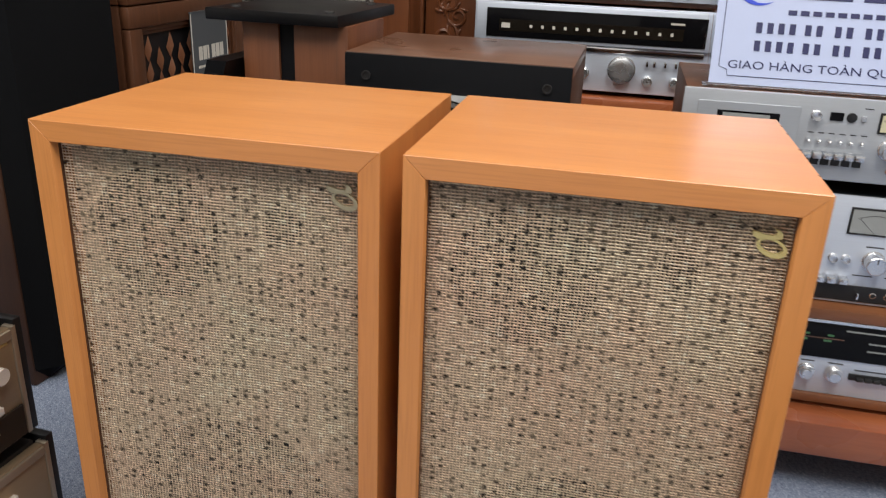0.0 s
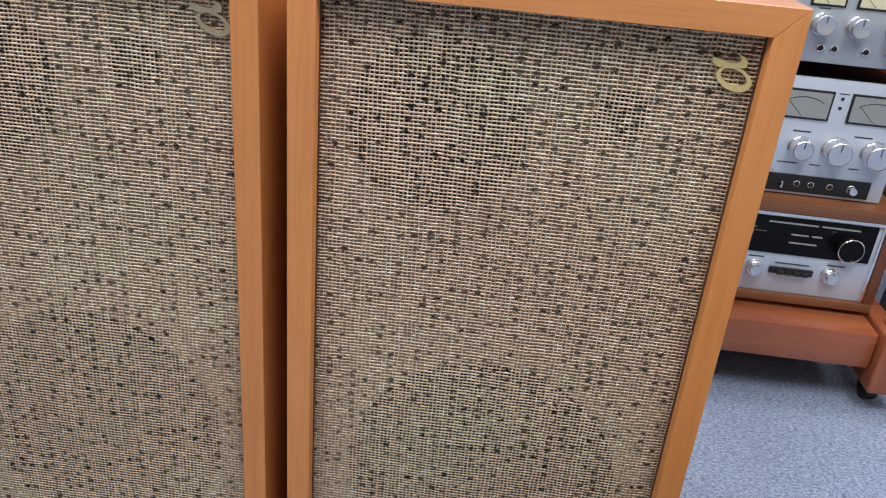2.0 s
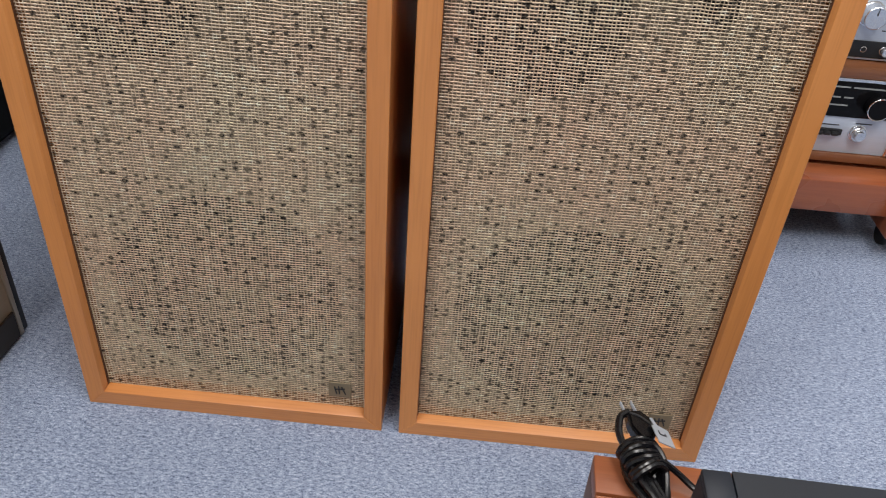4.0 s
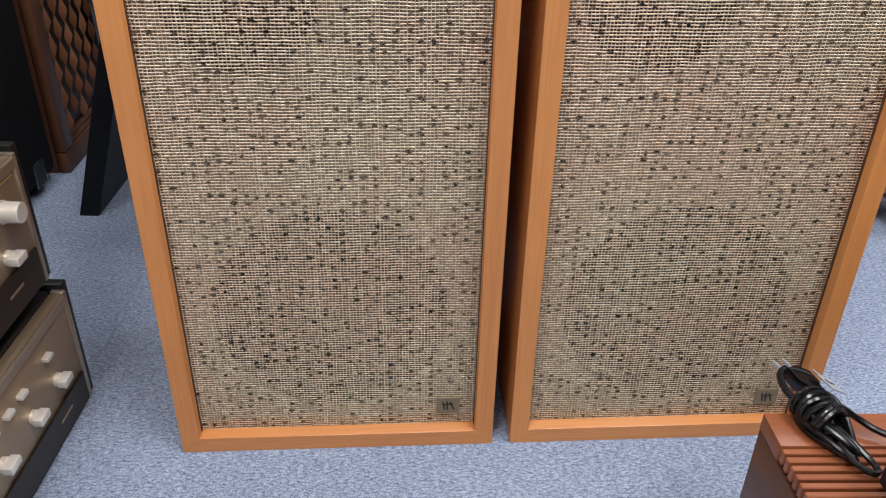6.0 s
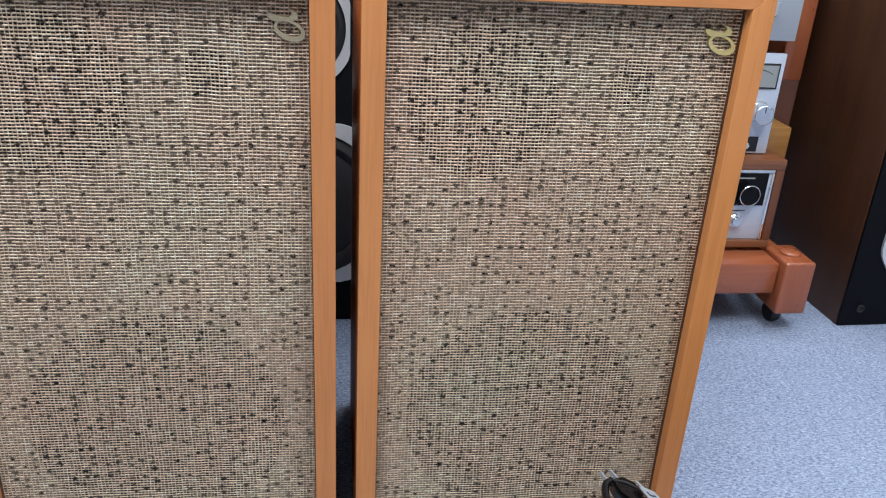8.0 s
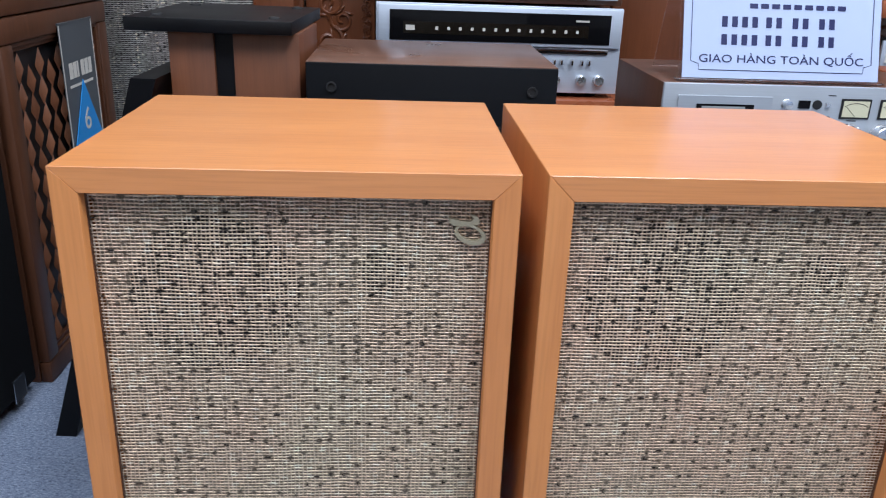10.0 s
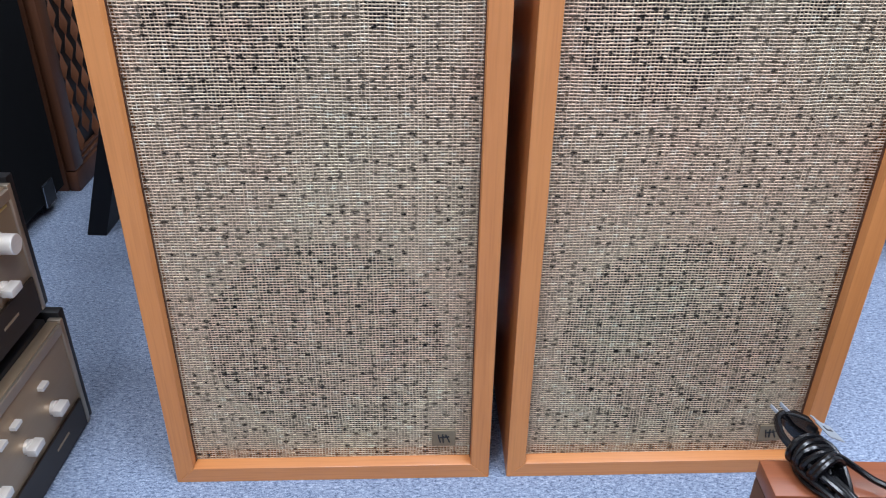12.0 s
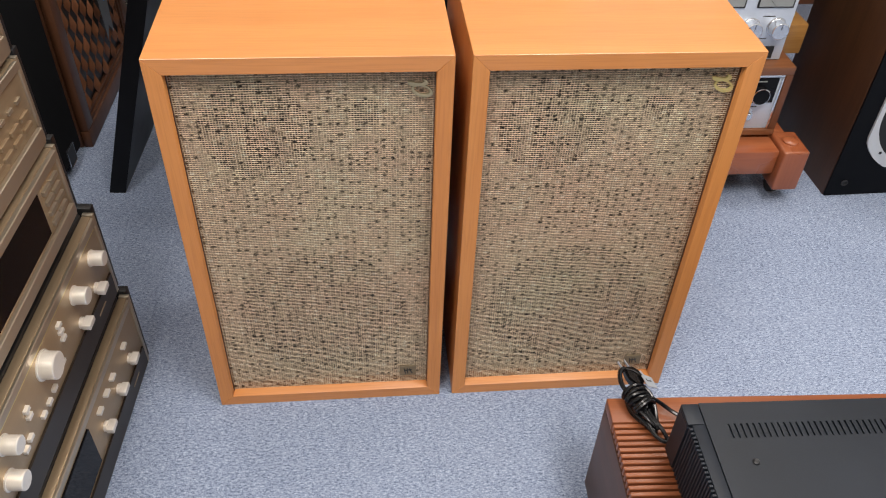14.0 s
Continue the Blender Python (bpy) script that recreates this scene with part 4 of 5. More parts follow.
# ---- black tower, lattice speakers, stand ----
t = thing("tower_speaker", "black cloth-covered speaker with chamfered front, on the carpet", "speaker", pose(-0.752, 0.747, 0, 0, 0, 87))
TW, THT = 0.315, 0.738
bm = box(B(), (-TW, 0.0, 0.004), (0.0, 0.060, THT - 0.004), 0.030, 1)
part("grille", bm, M_TOWER, t, "black cloth grille")
part("cabinet", box(B(), (-TW - 0.003, 0.0305, 0.0), (0.003, 0.30, THT), 0.006, 2), M_WALNUT_Z, t, "dark brown cabinet")
lb = slab(t, "badge", -0.108, -0.070, 0.025, 0.068, M_BLACK, 0.002, "small outlined badge")
bm = B()
tube(bm, [(-0.108, -0.0025, 0.025), (-0.070, -0.0025, 0.025), (-0.070, -0.0025, 0.068), (-0.108, -0.0025, 0.068)], 0.0009, 5, True)
part("badge_rim", bm, M_CHROME, lb)


def lattice_speaker(z, label):
    W, H, D, F = 0.47, 0.656, 0.34, 0.042
    t = thing("lattice_speaker", label, "speaker", pose(-0.742, 0.755, z, 0, 0, 89), "stacked lattice-front speakers")
    part("cabinet", box(B(), (0, 0.022, 0), (W, D, H), 0.003), M_CAB_BROWN, t)
    for lo, hi in (((0, 0, 0), (W, 0.0216, F)), ((0, 0, H - F), (W, 0.0216, H)), ((0, 0.0006, F + 0.0005), (F, 0.0216, H - F - 0.0005)), ((W - F, 0.0006, F + 0.0005), (W, 0.0216, H - F - 0.0005))):
        part("frame_rail", box(B(), lo, hi, 0.004), M_CAB_BROWN, t)
    for k, (ins, yy) in enumerate(((0.0, 0.006), (0.008, 0.011))):
        bm = B()
        a0, a1, b0, b1 = F + ins, W - F - ins, F + ins, H - F - ins
        for lo, hi in (((a0, yy, b0), (a1, 0.02, b0 + 0.008)), ((a0, yy, b1 - 0.008), (a1, 0.02, b1)), ((a0, yy, b0 + 0.008), (a0 + 0.008, 0.02, b1 - 0.008)), ((a1 - 0.008, yy, b0 + 0.008), (a1, 0.02, b1 - 0.008))):
            box(bm, lo, hi, 0.001, 1)
        part("moulding", bm, M_CAB_BROWN, t, "stepped inner moulding")
    part("backing_cloth", box(B(), (F, 0.0205, F), (W - F, 0.0215, H - F)), M_BLACK, t, "black backing cloth")
    # pointed wooden slivers between crossing laths
    cols, pitch = 9, 0.0490
    sx = (W - 2 * F - 0.02) / cols
    bm = B()
    w, h = 0.0098, 0.0268
    pts = [bm.verts.new(p) for p in ((-w, 0.005, -h * 0.22), (0, 0.001, -h), (w, 0.005, h * 0.22), (0, 0.001, h), (-w * 0.25, -0.009, 0), (0, 0.008, 0))]
    for a, b in ((0, 1), (1, 2), (2, 3), (3, 0)):
        bm.faces.new((pts[a], pts[b], pts[4]))
        bm.faces.new((pts[b], pts[a], pts[5]))
    me = finish("sliver", bm, M_LATTICE)
    for i in range(cols):
        z = F + 0.010 + h + (pitch / 2 if i % 2 else 0.0)
        while z + h < H - F - 0.006:
            piece("sliver", me, t, pose(F + 0.01 + (i + 0.5) * sx, 0.011, z, 0, 5 * (-1) ** i, 0))
            z += pitch
    return t


lattice_speaker(0.0, "brown wooden speaker with carved lattice front, on the carpet")
lattice_speaker(0.6585, "brown wooden speaker with carved lattice front, stacked on another")

t = thing("hang_tag", "charcoal and blue paper tag hanging on the lattice front", "tag", pose(-0.737, 1.05, 0.629, 0, 0, 89) @ Matrix.Diagonal((1.15, 1, 1, 1)))
part("strap", prism(B(), [(-0.07, 0.0), (0.07, 0.0), (0.07, -0.24), (-0.07, -0.24)], 0.0012, lambda u, v, w: (u, w - 0.003, v)), M_TAGGREY, t, "charcoal paper strap")
part("fold", box(B(), (-0.07, -0.0045, -0.002), (0.07, 0.012, 0.0012)), M_TAGGREY, t)
for a in (-0.0695, 0.0665):
    part("pale_edge", box(B(), (a, -0.0036, -0.24), (a + 0.003, -0.0031, -0.001)), M_PALEINK, t)
blue = part("pennant", prism(B(), [(0.0, -0.112), (-0.075, -0.262), (-0.062, -0.30), (0.0, -0.41), (0.062, -0.30), (0.075, -0.262)], 0.0014, lambda u, v, w: (u, w - 0.0062, v)), M_TAGBLUE, t, "bright blue pennant")
bm = words("100W", 0.046)
bm.transform(Matrix.Translation((0, -0.0066, -0.252)))
part("lettering", bm, M_TAGRED, blue, "red lettering")
bm = words("6", 0.062)
bm.transform(Matrix.Translation((0, -0.0066, -0.192)))
part("lettering", bm, M_PALEINK, blue, "pale numeral")
bm = B()
for i, wd in enumerate((0.017, 0.017, 0.007, 0.017, 0.017, 0.017)):
    box(bm, (-0.046 + i * 0.0165, -0.0036, -0.105), (-0.046 + i * 0.0165 + wd * 0.8, -0.003, -0.075))
box(bm, (-0.05, -0.0036, -0.122), (0.05, -0.003, -0.117))
part("plain_bars", bm, M_PALEINK, t)
part("tail", prism(B(), [(-0.03, -0.36), (0.03, -0.36), (0.022, -0.50), (0.0, -0.47), (-0.022, -0.50)], 0.001, lambda u, v, w: (u, w - 0.0022, v)), M_TAGGREY, t, "forked charcoal ribbon end")

t = thing("speaker_stand", "black-topped speaker stand with brown columns and splayed foot", "stand", pose(-0.494, 0.593, 0, 0, 0, -3))
part("top_plate", box(B(), (0, 0, 0.6635), (0.237, 0.275, 0.6825), 0.0015), M_BLACKBOARD, t, "black top plate")
for x in (0.035, 0.205):
    for y in (0.04, 0.235):
        part("pad", turned(B(), (x, y, 0.6826), [(0.009, 0), (0.0085, 0.0025), (0.004, 0.0032), (0.0005, 0.003)], "z", 16), M_RUBBER, t)
part("column", box(B(), (0.052, 0.028, 0.03), (0.118, 0.20, 0.6633), 0.001), M_COLUMN, t, "brown wooden column")
part("column", box(B(), (0.146, 0.028, 0.03), (0.242, 0.20, 0.6633), 0.001), M_COLUMN, t, "brown wooden column")
part("spine", box(B(), (0.1182, 0.034, 0.03), (0.1458, 0.19, 0.6631)), M_BLACKBOARD, t, "black strip between the columns")
part("base_board", box(B(), (0.03, 0.02, 0.0), (0.25, 0.235, 0.0298), 0.002), M_BLACKBOARD, t)
bm = B()
prism(bm, [(-0.176, 0.0), (-0.142, 0.0), (0.046, 0.60), (0.010, 0.60)], 0.255, lambda u, v, w: (u, w - 0.02, v))
part("splayed_leg", bm, M_BLACKBOARD, t, "black splayed side board")


# ---- back of the shop: tall grey-clothed speaker, carved panelling, receivers ----
t = thing("tall_speaker", "tall wooden speaker with grey woven grille against the panelling", "speaker", pose(-0.85, 1.36, 0))
part("cabinet", box(B(), (0, 0.012, 0), (0.50, 0.34, 1.25), 0.004), M_CARVED, t)
part("grille_cloth", box(B(), (0.02, 0.004, 0.05), (0.405, 0.0116, 1.22), 0.002), M_GREYCLOTH, t, "grey and black woven grille cloth")
part("frame_rail", box(B(), (0.407, 0.0, 0.0), (0.50, 0.0116, 1.25), 0.002), M_CARVED, t)

rnd = random.Random(4)
t = thing("carved_panelling", "polished brown wood panelling with carved scrollwork", "panelling", pose(0, 1.47, 0), "", "structure")
for x0, x1 in ((-1.6, -0.34), (-0.335, -0.165), (-0.16, 0.42), (0.425, 0.95), (0.955, 1.45), (1.455, 2.6)):
    part("panel", box(B(), (x0, 0.0, 0.0), (x1, 0.03, 1.32), 0.006), M_CARVED, t)
part("cornice", box(B(), (-1.62, -0.02, 1.3205), (2.62, 0.05, 1.37), 0.008), M_CARVED, t)


def scroll(bm, cx, cz, r, turns, a0, flip):
    pts = []
    n = 26
    for i in range(n + 1):
        f = i / n
        a = a0 + flip * turns * 2 * math.pi * f
        pts.append((cx + r * (1 - 0.85 * f) * math.cos(a), -0.002 - 0.003 * math.sin(f * 3), cz + r * (1 - 0.85 * f) * math.sin(a)))
    tube(bm, pts, r * 0.13, 6)


def leaf(bm, cx, cz, ln, a):
    m = Matrix.Translation((cx, -0.001, cz)) @ Matrix.Rotation(-a, 4, "Y") @ Matrix.Diagonal((ln, 0.006, ln * 0.32, 1))
    bmesh.ops.create_icosphere(bm, subdivisions=2, radius=1.0, matrix=m)


for x0, x1 in ((-0.31, -0.215), (-0.20, -0.172), (0.98, 1.2), (1.22, 1.42)):
    bm = B()
    z = 0.42
    side = 1
    while z < 1.25:
        r = min(0.036, (x1 - x0) * 0.36) * rnd.uniform(0.8, 1.1)
        cx = (x0 + x1) / 2 + side * (x1 - x0) * 0.17
        scroll(bm, cx, z, r, 1.3, rnd.uniform(0, 6.28), side)
        for k in range(4):
            leaf(bm, (x0 + x1) / 2 + rnd.uniform(-0.36, 0.36) * (x1 - x0), z + rnd.uniform(-0.03, 0.03), r * rnd.uniform(0.35, 0.6), rnd.uniform(0, 3.1))
        z += r * 1.35
        side = -side
    part("carving", bm, M_CARVED, t, "raised leaf and scroll carving")

t = thing("receiver_shelf", "red-brown wooden shelf unit under the receivers", "shelf", pose(-0.2, 1.20, 0))
part("shelf_board", box(B(), (0, 0, 0.445), (0.64, 0.265, 0.472), 0.003), M_ROSE_X, t)
part("shelf_board", box(B(), (0, 0.02, 0.10), (0.64, 0.265, 0.127), 0.003), M_ROSE_X, t)
for x in (0.0, 0.612):
    part("side_board", box(B(), (x, 0.006, 0.0), (x + 0.028, 0.265, 0.4445), 0.003), M_ROSE_Z, t)

t = thing("stereo_receiver", "silver receiver with long dark dial on the red shelf", "hi-fi unit", pose(-0.157, 1.235, 0.473))
part("case", box(B(), (0.004, 0.012, 0.012), (0.545, 0.235, 0.192), 0.002), M_CAB_BROWN, t, "walnut-coloured case")
part("faceplate", box(B(), (0, 0, 0.010), (0.549, 0.0116, 0.198), 0.002), M_SILVER, t)
part("dial_frame", box(B(), (0.004, -0.012, 0.112), (0.545, -0.0002, 0.196), 0.004), M_SILVER, t, "raised silver dial surround")
g = part("dial_glass", box(B(), (0.03, -0.0145, 0.120), (0.519, -0.0118, 0.184), 0.001), M_GLASSBLK, t, "long black tuning dial")
part("dial_band", box(B(), (0.06, -0.0152, 0.134), (0.47, -0.0142, 0.160)), M_AMBER, g, "amber scale band")
for x0, x1, z0, z1 in [(0.13 + i * 0.026, 0.136 + i * 0.026, 0.143, 0.150) for i in range(13)] + [(0.065, 0.085, 0.141, 0.152), (0.44, 0.47, 0.168, 0.172)]:
    part("dial_mark", box(B(), (x0, -0.0158, z0), (x1, -0.0148, z1)), M_PALEINK, g)
part("bright_bar", box(B(), (0.03, -0.006, 0.098), (0.52, -0.0002, 0.110), 0.001), M_CHROME, t, "bright bar under the dial")
knob(t, 0.345, 0.062, 0.028, 0.026, pointer=False)
for x in (0.06, 0.11, 0.16, 0.21, 0.26):
    knob(t, x, 0.05, 0.012, 0.016, pointer=False)
for x in (0.405, 0.465, 0.505):
    knob(t, x, 0.040, 0.011, 0.016, pointer=False)
for x in (0.40, 0.416, 0.463, 0.479, 0.44):
    part("toggle", box(B(), (x - 0.0025, -0.014, 0.074), (x + 0.0025, -0.0002, 0.086), 0.001), M_CHROME, t)
for x in (0.05, 0.5):
    for y in (0.04, 0.21):
        part("foot", turned(B(), (x, y, 0), [(0.012, 0), (0.014, 0.003), (0.014, 0.0125)], "z", 14), M_RUBBER, t)

t = thing("stereo_receiver", "silver receiver with black display, stacked on another receiver", "hi-fi unit", pose(-0.137, 1.245, 0.667))
part("case", box(B(), (-0.012, 0.012, 0.008), (0.528, 0.225, 0.20), 0.003), M_CAB_BROWN, t, "walnut-coloured case")
part("faceplate", box(B(), (0, 0, 0.020), (0.516, 0.0116, 0.195), 0.002), M_SILVER, t)
g = part("dial_glass", box(B(), (0.035, -0.004, 0.085), (0.481, -0.0002, 0.185), 0.001), M_GLASSBLK, t, "black display glass")
part("trim", box(B(), (0.03, -0.006, 0.080), (0.486, -0.0002, 0.0848), 0.001), M_CHROME, t, "bright rim")
for x in (0.13, 0.15, 0.17, 0.29, 0.31, 0.33, 0.35, 0.37, 0.39):
    knob(g, x, 0.1, 0.0058, 0.012, y=-0.004, pointer=False)
for x in (0.19, 0.245):
    part("meter", box(B(), (x, -0.0055, 0.09), (x + 0.04, -0.0038, 0.108), 0.0006, 1), M_METERG, g, "small pale meter")
knob(g, 0.44, 0.118, 0.016, 0.018, y=-0.004, pointer=False)
slab(g, "button", 0.425, 0.447, 0.0895, 0.098, M_KNOBSIL, 0.008)
for x, r in ((0.045, 0.013), (0.132, 0.0095), (0.168, 0.0095), (0.204, 0.0095), (0.28, 0.0165), (0.365, 0.0105), (0.415, 0.0135)):
    knob(t, x, 0.05, r, 0.018, pointer=False)
part("jack", turned(B(), (0.078, 0, 0.052), [(0.006, 0), (0.006, 0.002), (0.001, 0.0022)], "y", 16), M_BLACK, t)
for x in (0.325, 0.452):
    for z in (0.037, 0.062):
        part("toggle", box(B(), (x - 0.003, -0.012, z - 0.005), (x + 0.003, -0.0002, z + 0.005), 0.001), M_CHROME, t)
for x in (0.05, 0.46):
    for y in (0.04, 0.19):
        part("foot", turned(B(), (x, y, 0), [(0.012, 0), (0.014, 0.002), (0.014, 0.0085)], "z", 14), M_RUBBER, t)

t = thing("side_cabinet", "orange-brown wooden shelf cabinet by the panelling", "cabinet", pose(0.90, 1.22, 0))
part("shelf_board", box(B(), (0, 0, 0.505), (0.80, 0.24, 0.535), 0.003), M_ROSE_X, t)
part("shelf_board", box(B(), (0, 0, 0.67), (0.80, 0.24, 0.705), 0.003), M_ROSE_X, t)
for x in (0.0, 0.77):
    part("side_board", box(B(), (x, 0.003, 0.0), (x + 0.03, 0.24, 0.5045), 0.003), M_ROSE_Z, t)
    part("side_board", box(B(), (x, 0.12, 0.5355), (x + 0.03, 0.24, 0.6695), 0.003), M_ROSE_Z, t)
t = thing("compact_amplifier", "small grey amplifier on the wooden shelf", "hi-fi unit", pose(1.0, 1.235, 0.5355))
part("case", box(B(), (0, 0.008, 0.0), (0.13, 0.09, 0.085), 0.003), M_BLACKMET, t)
part("faceplate", box(B(), (0, 0, 0.0), (0.13, 0.0078, 0.085), 0.001), M_SILVER, t)
slab(t, "button", 0.01, 0.035, 0.035, 0.055, M_WHITE, 0.005)
knob(t, 0.07, 0.045, 0.014, 0.015, pointer=False)


# ---- foreground: slatted walnut cabinet, black amplifier, bundled cable ----
CM = pose(0.198, -0.180, 0, 0, 0, -2.4)
t = thing("amplifier_cabinet", "reddish walnut cabinet with slatted vent top, on the carpet", "cabinet", CM)
CW, CD, CH = 0.50, 0.40, 0.204
part("top_rail", box(B(), (0, -0.040, CH - 0.018), (CW, 0.0, CH), 0.0012), M_SLAT, t)
part("top_rail", box(B(), (0, -CD, CH - 0.018), (CW, -CD + 0.03, CH), 0.0012), M_SLAT, t)
# sides coloured darker than the top to give their shade
for x in (0.0, CW - 0.014):
    part("side_panel", box(B(), (x, -CD + 0.001, 0.0), (x + 0.014, -0.001, CH - 0.0183), 0.001), M_WALNUT_Y, t, "walnut side with its shade put into the colour")
part("back_panel", box(B(), (0.0142, -0.016, 0.004), (CW - 0.0142, -0.004, CH - 0.0185)), M_WALNUT_X, t)
part("front_panel", box(B(), (0.0142, -CD + 0.002, 0.004), (CW - 0.0142, -CD + 0.014, CH - 0.0185)), M_SILVER, t)
part("chassis", box(B(), (0.02, -CD + 0.02, 0.01), (CW - 0.02, -0.02, CH - 0.03)), M_BLACK, t, "dark inside below the slats")
me = finish("slat", box(B(), (0.0, -0.0029, CH - 0.014), (CW, 0.0029, CH - 0.0004), 0.0008, 1), M_SLAT)
y = -0.0455
while y > -CD + 0.034:
    piece("slat", me, t, pose(0, y, 0))
    y -= 0.0092

AM = pose(0.250, -0.270, CH, 0, 0, -1.6)
t = thing("black_amplifier", "black metal amplifier with slotted lid on the walnut cabinet", "hi-fi unit", AM)
AW, AD, AH = 0.43, 0.29, 0.101
part("body", box(B(), (0.006, -AD + 0.01, 0.008), (AW - 0.006, -0.002, AH - 0.003), 0.001), M_BLACKMET, t)
part("front_panel", box(B(), (-0.001, -AD - 0.004, 0.006), (AW + 0.001, -AD + 0.0098, AH), 0.002), M_BLACK, t)
lid = B()
sy0, sy1 = -0.051, -0.031
box(lid, (0.0215, sy1, AH - 0.0028), (AW - 0.0215, 0.0, AH))
box(lid, (0.0215, -AD + 0.0102, AH - 0.0028), (AW - 0.0215, sy0, AH))
xs, n = 0.047, 44
box(lid, (0.0215, sy0, AH - 0.0028), (xs, sy1, AH))
box(lid, (xs + n * 0.0075, sy0, AH - 0.0028), (AW - 0.0215, sy1, AH))
for i in range(n):
    box(lid, (xs + i * 0.0075 + 0.0026, sy0, AH - 0.0028), (xs + (i + 1) * 0.0075, sy1, AH))
part("lid", lid, M_BLACKMET, t, "black lid with a row of slots")
me = finish("fin", box(B(), (-0.0024, -0.0015, 0.012), (0.0024, 0.0015, AH - 0.0012), 0.0004, 1), M_BLACKMET)
for edge_x, s in ((0.0, 1), (AW, -1)):
    span = lambda u0, u1: (min(edge_x + s * u0, edge_x + s * u1), max(edge_x + s * u0, edge_x + s * u1))
    shoulder = B()
    x0, x1 = span(0.0, 0.0207)
    box(shoulder, (x0, -0.030, AH - 0.006), (x1, 0.0, AH - 0.0004), 0.0012)
    box(shoulder, (x0, -AD + 0.0102, AH - 0.006), (x1, -AD + 0.040, AH - 0.0004), 0.0012)
    x0, x1 = span(0.0052, 0.0207)
    box(shoulder, (x0, -AD + 0.0405, AH - 0.006), (x1, -0.0305, AH - 0.0008), 0.0008)
    part("shoulder", shoulder, M_BLACKMET, t, "smooth shoulder beside the lid")
    for y0, y1 in ((-0.030, -0.0005), (-AD + 0.0102, -AD + 0.04)):
        x0, x1 = span(0.0, 0.0055)
        part("side_panel", box(B(), (x0, y0, 0.010), (x1, y1, AH - 0.0064), 0.0006, 1), M_BLACKMET, t)
    y = -0.036
    while y > -AD + 0.044:
        piece("fin", me, t, pose(edge_x + s * 0.0025, y, 0))
        y -= 0.0058
part("screw", turned(B(), (0.063, -0.084, AH), [(0.0042, 0.0001), (0.004, 0.002), (0.0025, 0.003), (0.0005, 0.0026)], "z", 16), M_BLACK, t, "domed black lid screw")
for x in (0.04, AW - 0.04):
    for y in (-0.04, -AD + 0.05):
        part("foot", turned(B(), (x, y, 0), [(0.014, 0), (0.016, 0.002), (0.016, 0.0085)], "z", 16), M_RUBBER, t)

CZ = CH + 0.0005
t = thing("power_cable", "bundled black power cable with two-pin plug on the cabinet", "cable", pose(0.236, -0.200, CZ, 0, 0, 15))
rnd = random.Random(8)
for k in range(7):
    ry, rx, cz = 0.033 + rnd.uniform(-0.006, 0.003), 0.0125 + rnd.uniform(-0.005, 0.003), 0.0035 + 0.0036 * k
    ph, lean = rnd.uniform(-0.5, 0.5), rnd.uniform(-0.004, 0.004)
    loop = [(lean + rx * math.sin(a) + 0.003 * math.sin(2 * a + ph), -0.012 + ry * math.cos(a), max(0.003, cz * (0.72 - 0.28 * math.cos(a + math.pi)) + 0.0025 * math.sin(2 * a + ph))) for a in [2 * math.pi * i / 30 for i in range(30)]]
    part("loop", tube(B(), loop, 0.0027, 8, True), M_CABLE, t)
for k in range(6):
    y0, tilt_ = 0.016 - k * 0.0056, rnd.uniform(-0.004, 0.004)
    turn = [((0.0162 - 0.0004 * k) * math.sin(a), y0 + tilt_ * math.sin(a) + 0.0015 * math.cos(2 * a + k), 0.0157 + 0.0125 * math.cos(a)) for a in [2 * math.pi * i / 28 for i in range(28)]]
    part("wrap", tube(B(), turn, 0.0031, 8, True), M_CABLE, t, "cable wound round the bundle")
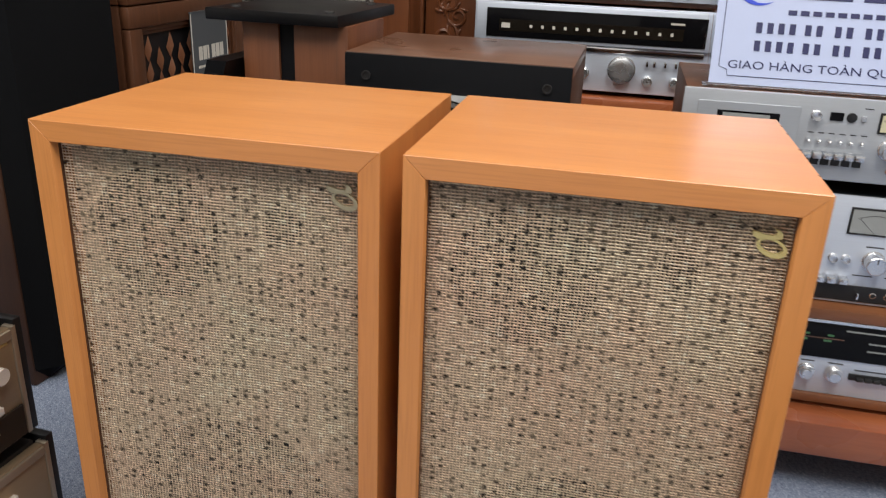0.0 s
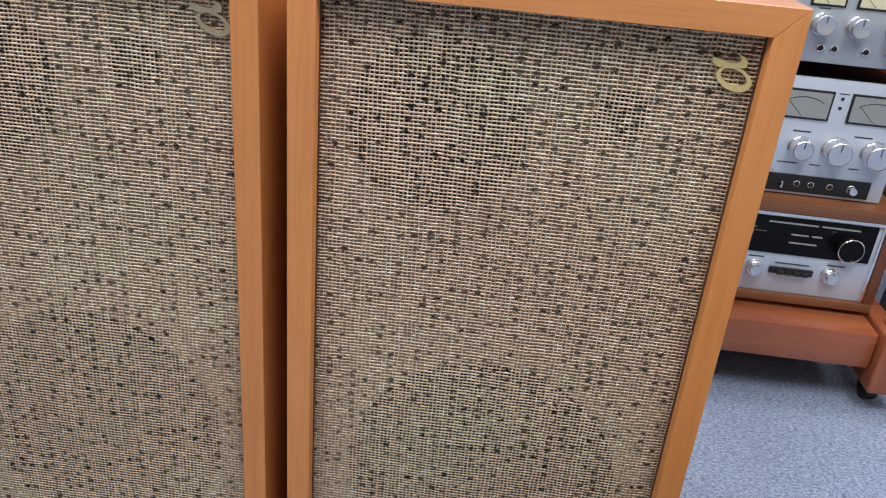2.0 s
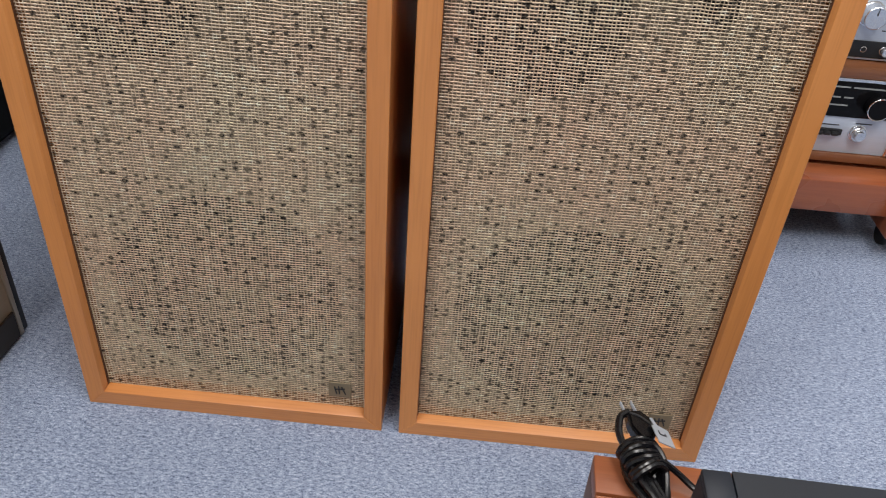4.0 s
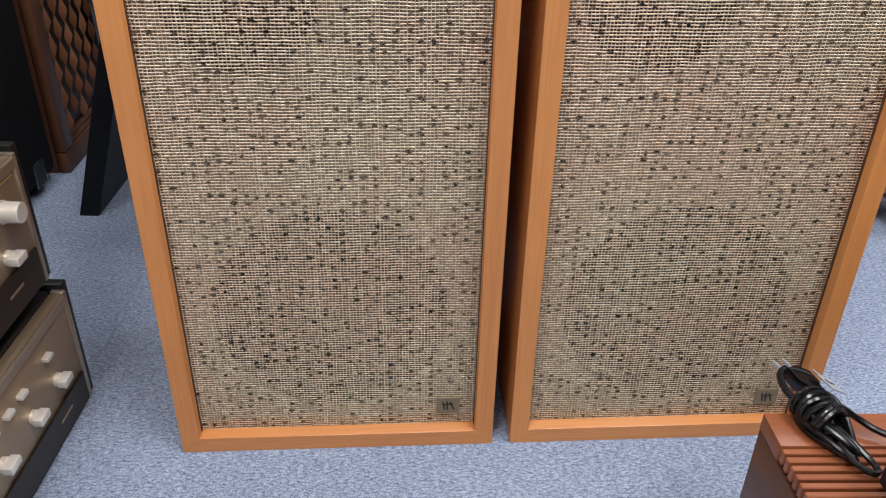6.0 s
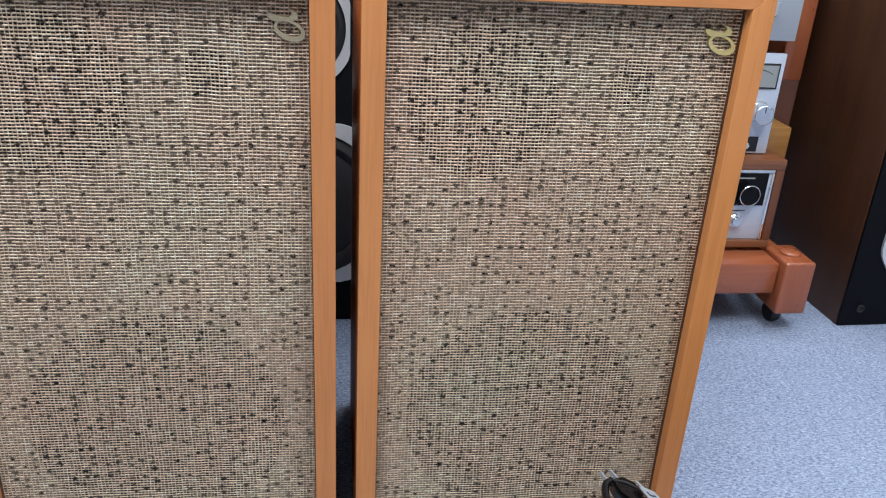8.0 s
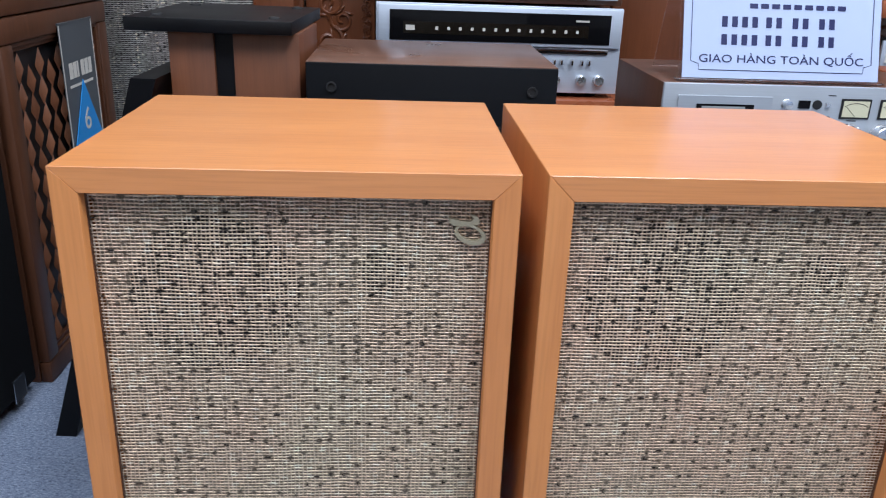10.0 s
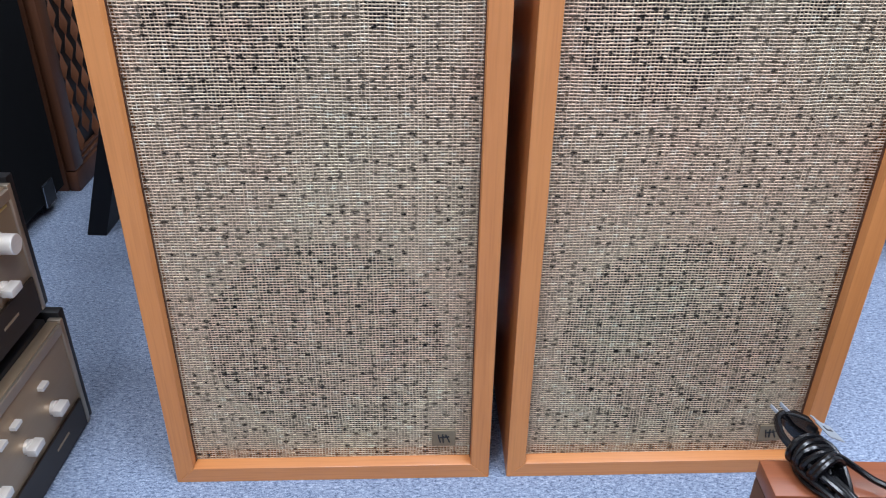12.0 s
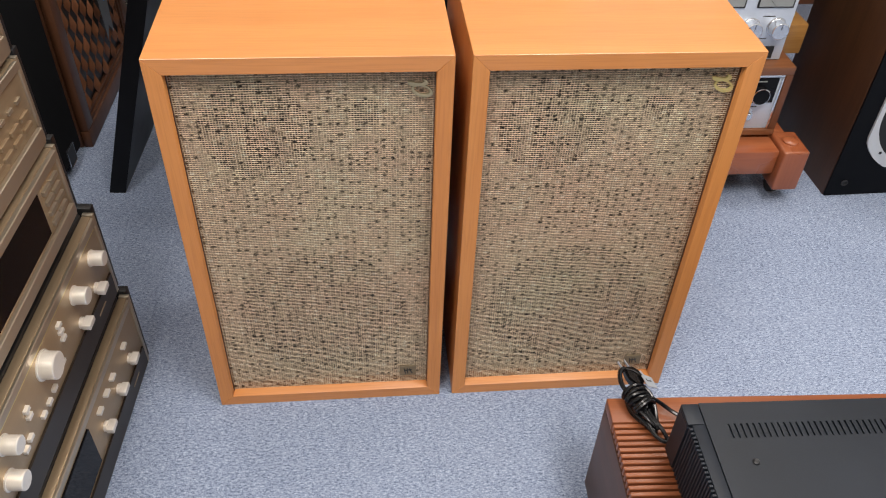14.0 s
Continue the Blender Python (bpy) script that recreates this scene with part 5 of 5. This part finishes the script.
part("end_loop", tube(B(), smooth([(-0.006, -0.030, 0.012), (-0.005, -0.046, 0.007), (0.001, -0.059, 0.005), (0.008, -0.060, 0.005), (0.009, -0.048, 0.007), (0.005, -0.032, 0.012), (0.002, -0.016, 0.014)]), 0.0028, 8), M_CABLE, t)
part("tail", tube(B(), smooth([(0.002, -0.004, 0.026), (0.013, -0.006, 0.024), (0.025, -0.013, 0.016), (0.034, -0.024, 0.011), (0.041, -0.034, 0.010)]), 0.0029, 8), M_CABLE, t, "loose cable end running to the amplifier")
part("folded_cord", tube(B(), smooth([(0.006, 0.054, 0.021), (-0.003, 0.050, 0.020), (-0.009, 0.036, 0.017), (-0.009, 0.020, 0.015), (-0.006, 0.000, 0.013)]), 0.0033, 8), M_CABLE, t, "cord doubled back along the plug")
bm = B()
prism(bm, [(0.003, 0.054), (0.016, 0.054), (0.0235, 0.042), (0.0215, 0.026), (0.013, 0.018), (0.004, 0.022), (0.000, 0.036)], 0.0135, lambda u, v, w: (u, v, w + 0.011))
bmesh.ops.bevel(bm, geom=list(bm.edges), offset=0.0028, segments=2, affect="EDGES")
plug = part("plug", bm, M_CABLE, t, "black moulded plug")
part("ridge", tube(B(), smooth([(0.005, 0.050, 0.0245), (0.012, 0.044, 0.0252), (0.019, 0.034, 0.0246)]), 0.0010, 6), M_RUBBER, plug)
for x in (0.0045, 0.0145):
    part("prong", box(B(), (x - 0.0007, 0.053, 0.0155), (x + 0.0007, 0.069, 0.0195), 0.0005, 1), M_SILVER_D, plug, "flat metal prong")
tag_ = part("cord_tag", prism(B(), [(0.013, 0.008), (0.029, 0.006), (0.031, 0.026), (0.021, 0.029), (0.019, 0.037), (0.016, 0.036), (0.017, 0.028), (0.014, 0.027)], 0.0011, lambda u, v, w: (u, v, 0.0325 - (u - 0.013) * 0.55 + w)), M_SILVER_D, t, "pale grey cable tag")
bm = B()
for u0, u1, v0, v1 in ((0.018, 0.0195, 0.017, 0.022), (0.0195, 0.024, 0.017, 0.0185), (0.024, 0.0255, 0.017, 0.020)):
    prism(bm, [(u0, v0), (u1, v0), (u1, v1), (u0, v1)], 0.0004, lambda u, v, w: (u, v, 0.0337 - (u - 0.013) * 0.55 + w))
part("print", bm, M_INK, tag_, "small dark printed mark")
